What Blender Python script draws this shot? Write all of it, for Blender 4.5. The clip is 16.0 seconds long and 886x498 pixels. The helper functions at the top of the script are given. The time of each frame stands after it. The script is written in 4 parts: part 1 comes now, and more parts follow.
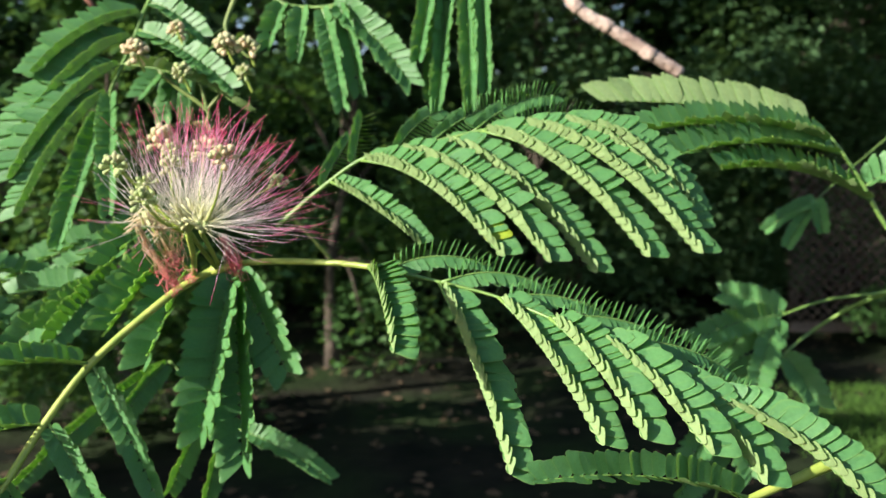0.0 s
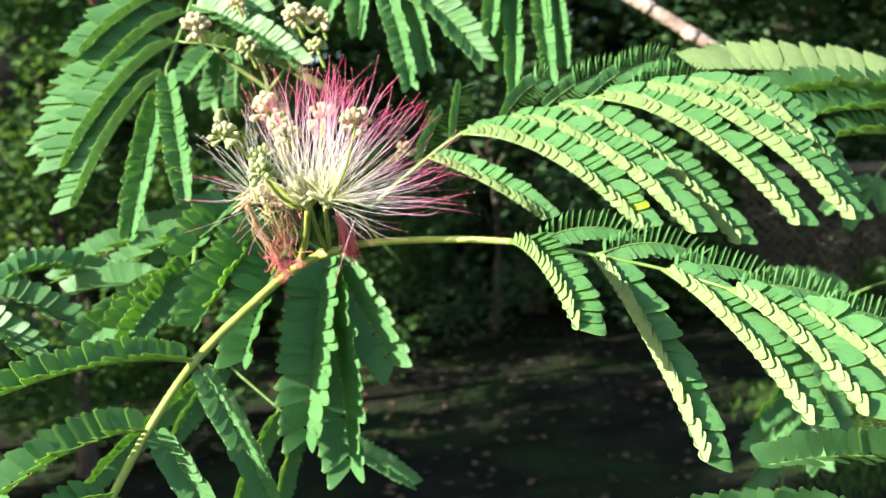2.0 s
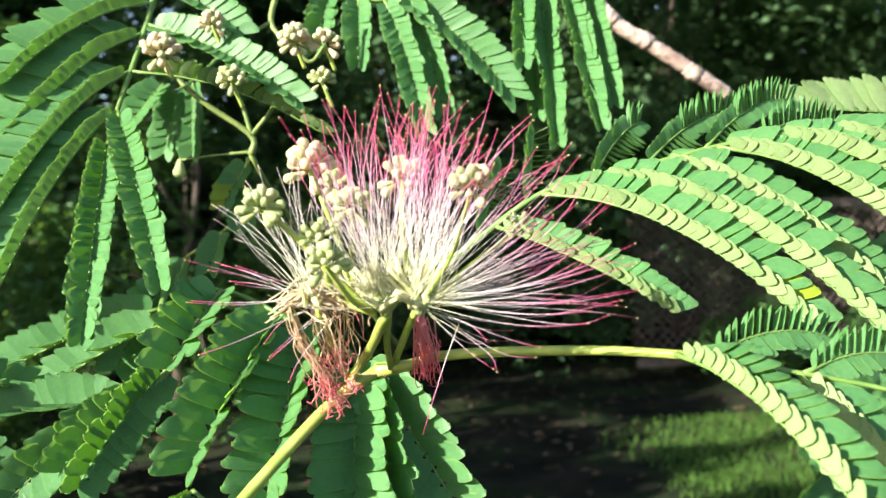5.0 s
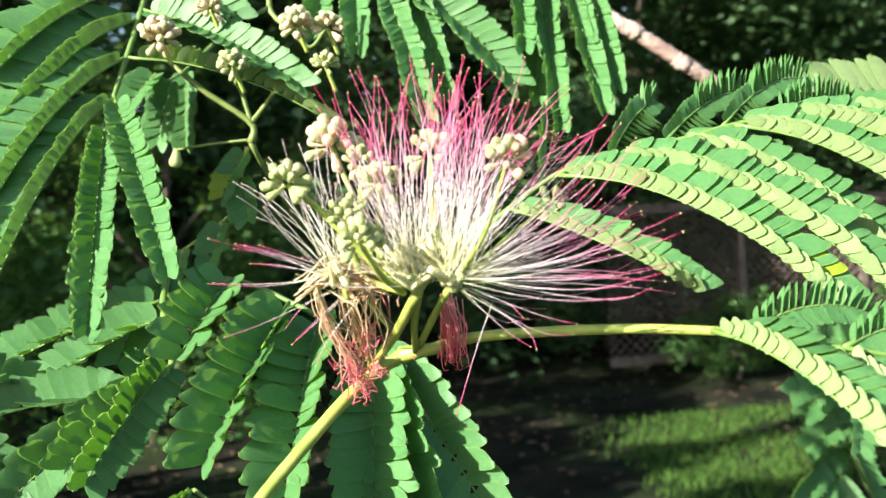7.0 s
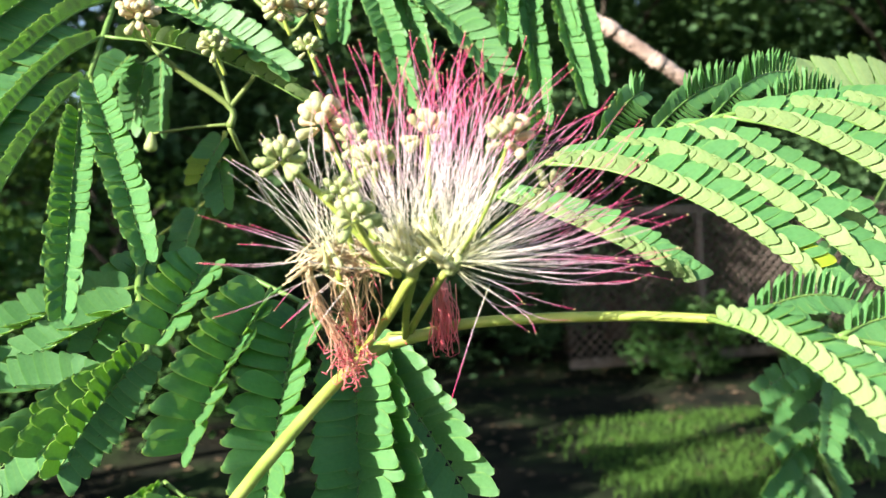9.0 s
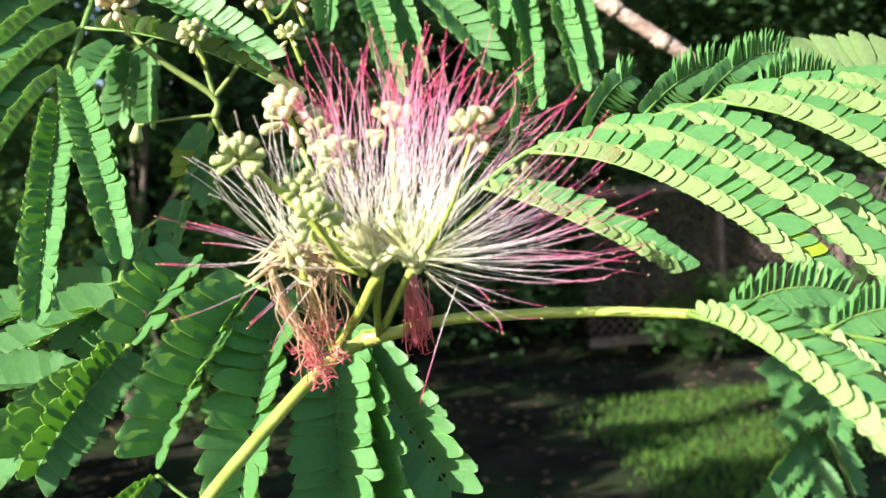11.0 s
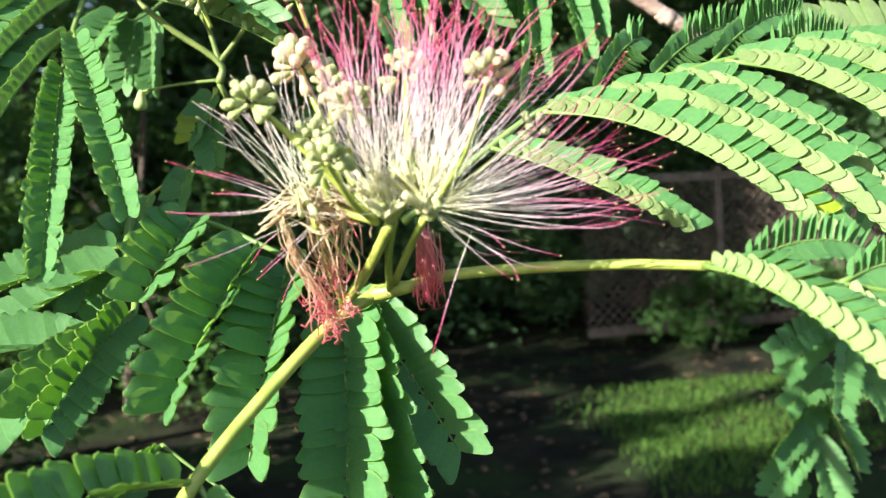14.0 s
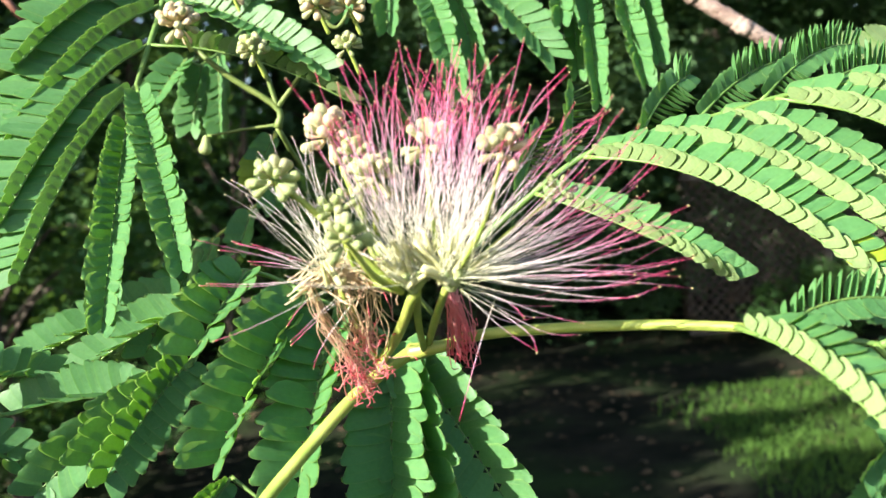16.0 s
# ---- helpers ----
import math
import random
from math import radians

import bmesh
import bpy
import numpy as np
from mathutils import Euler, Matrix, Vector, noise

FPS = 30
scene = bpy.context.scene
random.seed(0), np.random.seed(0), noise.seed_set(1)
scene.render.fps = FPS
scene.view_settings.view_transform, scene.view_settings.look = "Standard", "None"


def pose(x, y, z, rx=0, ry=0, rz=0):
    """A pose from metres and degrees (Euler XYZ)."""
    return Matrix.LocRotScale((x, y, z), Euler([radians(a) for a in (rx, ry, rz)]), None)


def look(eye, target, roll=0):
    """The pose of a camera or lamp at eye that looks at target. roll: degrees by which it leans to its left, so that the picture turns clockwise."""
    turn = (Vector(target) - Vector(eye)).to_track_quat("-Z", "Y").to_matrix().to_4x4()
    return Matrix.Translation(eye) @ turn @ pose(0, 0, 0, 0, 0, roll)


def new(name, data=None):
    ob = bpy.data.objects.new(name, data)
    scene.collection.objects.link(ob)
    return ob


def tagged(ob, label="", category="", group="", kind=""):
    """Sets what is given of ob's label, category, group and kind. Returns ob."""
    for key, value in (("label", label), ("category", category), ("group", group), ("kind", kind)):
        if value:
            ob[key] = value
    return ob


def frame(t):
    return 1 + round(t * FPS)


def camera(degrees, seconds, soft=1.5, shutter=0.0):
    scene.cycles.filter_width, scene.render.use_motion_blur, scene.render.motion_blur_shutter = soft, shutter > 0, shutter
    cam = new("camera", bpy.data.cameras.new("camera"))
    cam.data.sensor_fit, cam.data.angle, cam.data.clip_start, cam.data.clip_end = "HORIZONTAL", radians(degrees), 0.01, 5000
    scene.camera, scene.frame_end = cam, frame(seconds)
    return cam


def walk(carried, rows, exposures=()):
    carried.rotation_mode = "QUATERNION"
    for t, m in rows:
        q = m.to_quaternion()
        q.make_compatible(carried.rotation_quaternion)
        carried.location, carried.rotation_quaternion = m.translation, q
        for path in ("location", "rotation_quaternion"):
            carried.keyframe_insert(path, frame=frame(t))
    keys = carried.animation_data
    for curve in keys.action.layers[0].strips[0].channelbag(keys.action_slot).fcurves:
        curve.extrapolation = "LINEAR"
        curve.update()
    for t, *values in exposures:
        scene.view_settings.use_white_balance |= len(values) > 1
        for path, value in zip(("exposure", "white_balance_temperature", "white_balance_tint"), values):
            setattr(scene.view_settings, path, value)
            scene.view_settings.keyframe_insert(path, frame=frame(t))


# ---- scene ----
cam = camera(50.0, 16.0, soft=1.4)
PATH = [
    (0, (0.027, -0.003, 1.517), (-0.05, 1.991, 1.381), -0.5),
    (0.5, (-0.017, -0.019, 1.516), (0.018, 1.978, 1.415), 0.2),
    (1, (-0.053, -0.027, 1.497), (0.0, 1.971, 1.429), -1.8),
    (1.5, (-0.041, 0.0, 1.499), (0.003, 1.997, 1.416), -1.7),
    (2, (-0.033, 0.025, 1.505), (-0.01, 2.022, 1.389), -2.0),
    (2.5, (-0.051, 0.041, 1.507), (0.012, 2.037, 1.406), -2.7),
    (3, (-0.069, 0.051, 1.5), (0.084, 2.044, 1.417), -2.7),
    (3.5, (-0.076, 0.074, 1.511), (0.137, 2.061, 1.429), -2.7),
    (4, (-0.08, 0.109, 1.509), (0.173, 2.091, 1.441), -2.3),
    (4.5, (-0.079, 0.118, 1.512), (0.184, 2.1, 1.471), -2.5),
    (5, (-0.082, 0.119, 1.518), (0.179, 2.102, 1.479), -2.6),
    (5.2, (-0.087, 0.124, 1.512), (0.189, 2.104, 1.49), -2.3),
    (7.3, (-0.093, 0.128, 1.514), (0.231, 2.101, 1.473), -3.4),
    (7.5, (-0.092, 0.129, 1.516), (0.237, 2.101, 1.465), -2.9),
    (8, (-0.098, 0.13, 1.514), (0.242, 2.1, 1.462), -2.7),
    (8.5, (-0.102, 0.133, 1.508), (0.273, 2.098, 1.467), -2.8),
    (9, (-0.099, 0.132, 1.51), (0.302, 2.091, 1.472), -2.5),
    (9.2, (-0.097, 0.132, 1.509), (0.297, 2.092, 1.46), -2.4),
    (11.5, (-0.088, 0.136, 1.515), (0.266, 2.103, 1.434), -3.3),
    (12, (-0.089, 0.135, 1.517), (0.263, 2.102, 1.433), -3.2),
    (12.5, (-0.09, 0.135, 1.516), (0.261, 2.102, 1.433), -3.3),
    (13, (-0.092, 0.133, 1.515), (0.268, 2.098, 1.418), -3.3),
    (13.5, (-0.096, 0.129, 1.516), (0.276, 2.091, 1.406), -3.8),
    (14, (-0.091, 0.138, 1.505), (0.269, 2.102, 1.407), -3.2),
    (14.5, (-0.092, 0.138, 1.509), (0.232, 2.109, 1.397), -3.3),
    (15, (-0.09, 0.144, 1.507), (0.188, 2.121, 1.391), -3.9),
    (15.5, (-0.084, 0.13, 1.521), (0.137, 2.114, 1.387), -3.9),
    (16, (-0.077, 0.135, 1.517), (0.08, 2.127, 1.428), -4.5),
]
walk(cam, [(t, look(eye, target, roll)) for t, eye, target, roll in PATH], [(0, 1.22), (0.5, 1.45), (1, 1.68), (3, 1.82), (5, 1.72), (16, 1.7)])
cam.data.dof.use_dof = True
cam.data.dof.focus_distance = 0.235
cam.data.dof.aperture_fstop = 28.0

# ---- light ----
TO_SUN = Vector((-0.80, -0.43, 0.42)).normalized()
sun = new("sun", bpy.data.lights.new("sun", "SUN"))
sun.data.energy, sun.data.angle, sun.data.color = 5.0, radians(0.5), (1.0, 0.94, 0.84)
sun.matrix_world = look(TO_SUN * 20, (0, 0, 0))
world = bpy.data.worlds.new("sky")
scene.world = world
world.use_nodes = True
wn = world.node_tree
sky = wn.nodes.new("ShaderNodeTexSky")
sky.sky_type, sky.sun_disc = "NISHITA", False
sky.sun_elevation = math.asin(TO_SUN.z)
sky.sun_rotation = math.atan2(TO_SUN.x, TO_SUN.y)
wn.links.new(sky.outputs[0], wn.nodes["Background"].inputs[0])
wn.nodes["Background"].inputs[1].default_value = 0.088

# ---- materials ----


def nodes_of(name):
    m = bpy.data.materials.new(name)
    m.use_nodes = True
    t = m.node_tree
    return m, t, t.nodes["Principled BSDF"]


def ramp(t, fac, stops):
    r = t.nodes.new("ShaderNodeValToRGB")
    r.color_ramp.elements[0].position, r.color_ramp.elements[0].color = stops[0][0], (*stops[0][1], 1)
    r.color_ramp.elements[1].position, r.color_ramp.elements[1].color = stops[-1][0], (*stops[-1][1], 1)
    for p, c in stops[1:-1]:
        r.color_ramp.elements.new(p).color = (*c, 1)
    if fac is not None:
        t.links.new(fac, r.inputs[0])
    return r.outputs[0]


def noise_of(t, scale, detail=3.0, coord="Object", rough=0.55):
    c = t.nodes.new("ShaderNodeTexCoord")
    n = t.nodes.new("ShaderNodeTexNoise")
    n.inputs["Scale"].default_value, n.inputs["Detail"].default_value = scale, detail
    n.inputs["Roughness"].default_value = rough
    t.links.new(c.outputs[coord], n.inputs["Vector"])
    return n.outputs["Fac"]


def mixed(t, a, b, fac, kind="MIX"):
    m = t.nodes.new("ShaderNodeMix")
    m.data_type, m.blend_type = "RGBA", kind
    for sock, v in ((m.inputs[0], fac), (m.inputs[6], a), (m.inputs[7], b)):
        if isinstance(v, (int, float)):
            sock.default_value = v
        elif isinstance(v, tuple):
            sock.default_value = (*v, 1)
        else:
            t.links.new(v, sock)
    return m.outputs[2]


def bumped(t, p, height, strength, distance):
    b = t.nodes.new("ShaderNodeBump")
    b.inputs["Strength"].default_value, b.inputs["Distance"].default_value = strength, distance
    t.links.new(height, b.inputs["Height"])
    t.links.new(b.outputs[0], p.inputs["Normal"])


def leaf_material(name, dark, light, glow, through_part=0.45, rough=0.42, rand="object", vein=True, scale=9.0, margin=0.32):
    """Thin green leaf: glossy skin over green, and light that comes through."""
    m, t, p = nodes_of(name)
    if rand == "object":
        rnd = t.nodes.new("ShaderNodeObjectInfo").outputs["Random"]
    else:
        rnd = t.nodes.new("ShaderNodeNewGeometry").outputs["Random Per Island"]
    tone = ramp(t, rnd, [(0.0, dark), (1.0, light)])
    spots = noise_of(t, scale, 4.0)
    tone = mixed(t, tone, ramp(t, spots, [(0.3, tuple(c * 0.72 for c in dark)), (0.7, tuple(min(1, c * 1.15) for c in light))]), 0.45)
    if vein:
        # a faint midvein, and a paler, thin margin with sunlit-edge glow painted in
        edge = t.nodes.new("ShaderNodeAttribute")
        edge.attribute_name = "rim"
        line = ramp(t, edge.outputs["Fac"], [(0.0, (0.22, 0.22, 0.22)), (0.07, (0, 0, 0)), (0.84, (0, 0, 0)), (1.0, (margin, margin, margin))])
        tone = mixed(t, tone, (min(1, light[0] * 2.3), min(1, light[1] * 1.45), light[2] * 0.9), line)
    t.links.new(tone, p.inputs["Base Color"])
    p.inputs["Roughness"].default_value = rough
    p.inputs["IOR"].default_value = 1.4
    bumped(t, p, noise_of(t, scale * 3, 2.0), 0.10, 0.0005)
    tr = t.nodes.new("ShaderNodeBsdfTranslucent")
    t.links.new(mixed(t, tone, glow, 0.75), tr.inputs[0])
    mix = t.nodes.new("ShaderNodeMixShader")
    mix.inputs[0].default_value = through_part
    t.links.new(p.outputs[0], mix.inputs[1])
    t.links.new(tr.outputs[0], mix.inputs[2])
    t.links.new(mix.outputs[0], t.nodes["Material Output"].inputs[0])
    return m


def plain_material(name, a, b, scale, rough=0.5, bump=0.3, depth=0.0005, through_part=0.0):
    m, t, p = nodes_of(name)
    n = noise_of(t, scale, 5.0)
    tone = ramp(t, n, [(0.3, a), (0.72, b)])
    t.links.new(tone, p.inputs["Base Color"])
    p.inputs["Roughness"].default_value = rough
    bumped(t, p, noise_of(t, scale * 4, 3.0), bump, depth)
    if through_part:
        tr = t.nodes.new("ShaderNodeBsdfTranslucent")
        t.links.new(tone, tr.inputs[0])
        mix = t.nodes.new("ShaderNodeMixShader")
        mix.inputs[0].default_value = through_part
        t.links.new(p.outputs[0], mix.inputs[1])
        t.links.new(tr.outputs[0], mix.inputs[2])
        t.links.new(mix.outputs[0], t.nodes["Material Output"].inputs[0])
    return m


def along_material(name, stops, rough=0.45, through_part=0.5):
    """Colour that runs along a thread, from its base to its tip."""
    m, t, p = nodes_of(name)
    a = t.nodes.new("ShaderNodeAttribute")
    a.attribute_name = "along"
    tone = ramp(t, a.outputs["Fac"], stops)
    t.links.new(tone, p.inputs["Base Color"])
    p.inputs["Roughness"].default_value = rough
    tr = t.nodes.new("ShaderNodeBsdfTranslucent")
    t.links.new(tone, tr.inputs[0])
    mix = t.nodes.new("ShaderNodeMixShader")
    mix.inputs[0].default_value = through_part
    t.links.new(p.outputs[0], mix.inputs[1])
    t.links.new(tr.outputs[0], mix.inputs[2])
    t.links.new(mix.outputs[0], t.nodes["Material Output"].inputs[0])
    return m


LEAFLET = leaf_material("leaflet_green", (0.064, 0.186, 0.070), (0.113, 0.262, 0.101), (0.48, 0.88, 0.12), 0.40, 0.46)
LEAFLET_UNDER = leaf_material("leaflet_underside", (0.205, 0.30, 0.125), (0.26, 0.365, 0.155), (0.55, 0.85, 0.14), 0.30, 0.55, margin=0.1)
LEAFLET_YELLOW = leaf_material("leaflet_yellow", (0.22, 0.33, 0.025), (0.33, 0.44, 0.04), (0.5, 0.6, 0.06))
MIDRIB = plain_material("leaf_midrib", (0.09, 0.19, 0.04), (0.17, 0.27, 0.06), 200.0, 0.45, 0.2, 0.0002)
RACHIS = plain_material("leaf_stalk", (0.21, 0.31, 0.045), (0.40, 0.45, 0.10), 160.0, 0.45, 0.3, 0.0003)
TWIG = plain_material("green_twig", (0.10, 0.17, 0.035), (0.22, 0.27, 0.07), 120.0, 0.55, 0.4, 0.0004)
BUD = plain_material("flower_bud", (0.42, 0.46, 0.20), (0.62, 0.60, 0.36), 220.0, 0.6, 0.4, 0.0003, 0.25)
BUD_PINK = plain_material("rosy_bud", (0.66, 0.49, 0.29), (0.78, 0.66, 0.43), 220.0, 0.6, 0.4, 0.0003, 0.25)
BUD_GREEN = plain_material("green_bud", (0.34, 0.45, 0.15), (0.54, 0.60, 0.28), 220.0, 0.6, 0.4, 0.0003, 0.25)
COROLLA = plain_material("corolla", (0.62, 0.62, 0.28), (0.82, 0.80, 0.52), 260.0, 0.5, 0.3, 0.0003, 0.35)
STAMEN = along_material("stamen", [(0.0, (0.80, 0.82, 0.52)), (0.2, (0.92, 0.89, 0.80)), (0.46, (0.92, 0.80, 0.85)), (0.66, (0.91, 0.54, 0.71)), (0.86, (0.88, 0.20, 0.44)), (1.0, (0.82, 0.07, 0.22))])
STAMEN_PALE = along_material("pale_stamen", [(0.0, (0.88, 0.88, 0.68)), (0.6, (0.94, 0.91, 0.88)), (1.0, (0.86, 0.72, 0.75))])
STAMEN_OLD = along_material("withered_stamen", [(0.0, (0.85, 0.74, 0.52)), (0.5, (0.80, 0.56, 0.42)), (0.78, (0.76, 0.24, 0.26)), (1.0, (0.62, 0.05, 0.11))])
STAMEN_TAN = along_material("tan_stamen", [(0.0, (0.84, 0.74, 0.52)), (0.6, (0.80, 0.64, 0.46)), (1.0, (0.72, 0.50, 0.36))])
STAMEN_RED = along_material("drooping_stamen", [(0.0, (0.97, 0.58, 0.60)), (0.5, (0.97, 0.42, 0.48)), (1.0, (0.92, 0.18, 0.27))], 0.45, 0.6)
ANTHER = plain_material("anther", (0.55, 0.48, 0.18), (0.7, 0.62, 0.3), 300.0)
BARK = plain_material("pale_bark", (0.30, 0.20, 0.16), (0.62, 0.48, 0.40), 60.0, 0.85, 0.8, 0.002)
DARK_BARK = plain_material("dark_bark", (0.05, 0.038, 0.028), (0.13, 0.10, 0.075), 9.0, 0.9, 1.0, 0.02)
SHRUB = leaf_material("shrub_leaf", (0.03, 0.085, 0.022), (0.08, 0.17, 0.05), (0.22, 0.4, 0.06), 0.3, 0.45, "island", False, 3.0)
CANOPY = leaf_material("tree_leaf", (0.042, 0.10, 0.045), (0.095, 0.175, 0.07), (0.2, 0.36, 0.08), 0.22, 0.45, "island", False, 3.0)
GRASS = leaf_material("grass_blade", (0.04, 0.10, 0.02), (0.11, 0.21, 0.045), (0.25, 0.42, 0.07), 0.3, 0.6, "island", False, 5.0)
# soil colour kept near black, with the trees' shade put into it
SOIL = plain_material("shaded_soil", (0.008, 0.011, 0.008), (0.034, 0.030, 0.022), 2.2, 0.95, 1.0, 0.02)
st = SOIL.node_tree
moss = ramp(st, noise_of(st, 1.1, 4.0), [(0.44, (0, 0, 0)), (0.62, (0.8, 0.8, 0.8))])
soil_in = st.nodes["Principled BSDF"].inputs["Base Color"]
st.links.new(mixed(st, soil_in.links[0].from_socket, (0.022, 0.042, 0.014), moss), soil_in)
LITTER = leaf_material("leaf_litter", (0.05, 0.035, 0.022), (0.19, 0.135, 0.09), (0.2, 0.13, 0.07), 0.1, 0.8, "island", False, 5.0)
WOOD = plain_material("weathered_wood", (0.085, 0.066, 0.056), (0.19, 0.155, 0.135), 14.0, 0.85, 0.6, 0.003)

for m in (SOIL, LITTER, GRASS, WOOD):
    m.node_tree.nodes["Principled BSDF"].inputs["Specular IOR Level"].default_value = 0.05

# ---- building blocks ----


def part(name, bm, material, parent=None, label=""):
    """One mesh object from a bmesh or a mesh, under a thing or a part."""
    if isinstance(bm, bmesh.types.BMesh):
        me = bpy.data.meshes.new(name)
        bm.to_mesh(me)
        bm.free()
    else:
        me = bm
    if material is not None and not me.materials:
        me.materials.append(material)
    ob = new(name, me)
    ob.parent = parent
    if label:
        ob["label"] = label
    return ob


def thing(name, at, label, category, group="", kind=""):
    ob = new(name)
    ob.empty_display_size = 0.01
    ob.location = at
    return tagged(ob, label, category, group, kind)


def bezier(pts, u):
    """A smooth line through the points (Catmull-Rom), u from 0 to 1."""
    n = len(pts) - 1
    i = min(int(u * n), n - 1)
    f = u * n - i
    p1, p2 = pts[i], pts[i + 1]
    p0 = pts[i - 1] if i else p1 * 2 - p2
    p3 = pts[i + 2] if i + 2 <= n else p2 * 2 - p1
    return 0.5 * (2 * p1 + (p2 - p0) * f + (2 * p0 - 5 * p1 + 4 * p2 - p3) * f * f + (3 * p1 - p0 - 3 * p2 + p3) * f ** 3)


def tube_mesh(name, pts, r0, r1, steps=10, sides=6, lumps=0.0, seed=0, swell=0.0):
    """A tapered round stalk along the points, with a float that runs along it."""
    rng = random.Random(seed)
    line = [bezier(pts, k / steps) for k in range(steps + 1)]
    verts, faces, along = [], [], []
    ref = Vector((0.31, 0.62, 0.72))
    for k, c in enumerate(line):
        d = (line[min(k + 1, steps)] - line[max(k - 1, 0)]).normalized()
        a = d.cross(ref).normalized()
        b = d.cross(a)
        u = k / steps
        r = (r0 + (r1 - r0) * u) * (1 + swell * max(0.0, 1 - u / 0.18))
        for j in range(sides):
            w = 2 * math.pi * j / sides
            rr = r * (1 + lumps * (rng.random() - 0.5))
            verts.append(c + a * (rr * math.cos(w)) + b * (rr * math.sin(w)))
            along.append(u)
        if k:
            o = (k - 1) * sides
            for j in range(sides):
                faces.append((o + j, o + (j + 1) % sides, o + sides + (j + 1) % sides, o + sides + j))
    faces.append(tuple(range(sides))[::-1])
    faces.append(tuple(range(len(verts) - sides, len(verts))))
    me = bpy.data.meshes.new(name)
    me.from_pydata(verts, [], faces)
    me.polygons.foreach_set("use_smooth", [True] * len(me.polygons))
    at = me.attributes.new("along", "FLOAT", "POINT")
    at.data.foreach_set("value", along)
    return me


def leaflet_mesh(name, side, curl, wide, upper=None):
    """An oblong, lopsided leaflet one unit long, its midvein near the outer edge, with a dark upper and a pale lower skin."""
    stations = ((0.0, 0.05, 0.06), (0.08, 0.13, 0.19), (0.30, 0.165, 0.285), (0.60, 0.17, 0.295), (0.79, 0.165, 0.205), (0.90, 0.15, 0.075), (0.97, 0.13, -0.04), (1.0, 0.11, -0.09))
    verts, faces, skins = [], [], []
    for x, outer, inner in stations:
        z = -curl * x * x
        verts += [(x, side * outer * wide, z + 0.012), (x, 0.0, z - 0.012), (x, -side * inner * wide, z + 0.02 - 0.05 * x)]
    n = len(verts)
    verts += [(x, y, z - 0.016) for x, y, z in verts]
    for k in range(len(stations) - 1):
        a, b = 3 * k, 3 * k + 3
        for q in ((a, a + 1, b + 1, b), (a + 1, a + 2, b + 2, b + 1)):
            faces += [q if side < 0 else q[::-1], tuple(n + i for i in (q[::-1] if side < 0 else q))]
            skins += [0, 1]
    me = bpy.data.meshes.new(name)
    me.from_pydata(verts, [], faces)
    me.polygons.foreach_set("use_smooth", [True] * len(me.polygons))
    me.materials.append(upper or LEAFLET)
    me.materials.append(LEAFLET_UNDER)
    me.polygons.foreach_set("material_index", skins)
    rim = me.attributes.new("rim", "FLOAT", "POINT")
    rim.data.foreach_set("value", [0.0 if i % 3 == 1 and 1 < i % n < n - 2 else 1.0 for i in range(2 * n)])
    return me


LEAFLETS = {s: [leaflet_mesh("leaflet", s, c, w) for c, w in ((0.03, 1.0), (0.07, 0.95), (0.11, 1.05), (0.0, 1.0))] for s in (1, -1)}
YELLOW_LEAFLETS = {s: leaflet_mesh("leaflet", s, 0.05, 1.0, LEAFLET_YELLOW) for s in (1, -1)}
RNG = random.Random(7)
RACHIS_LINES = {}


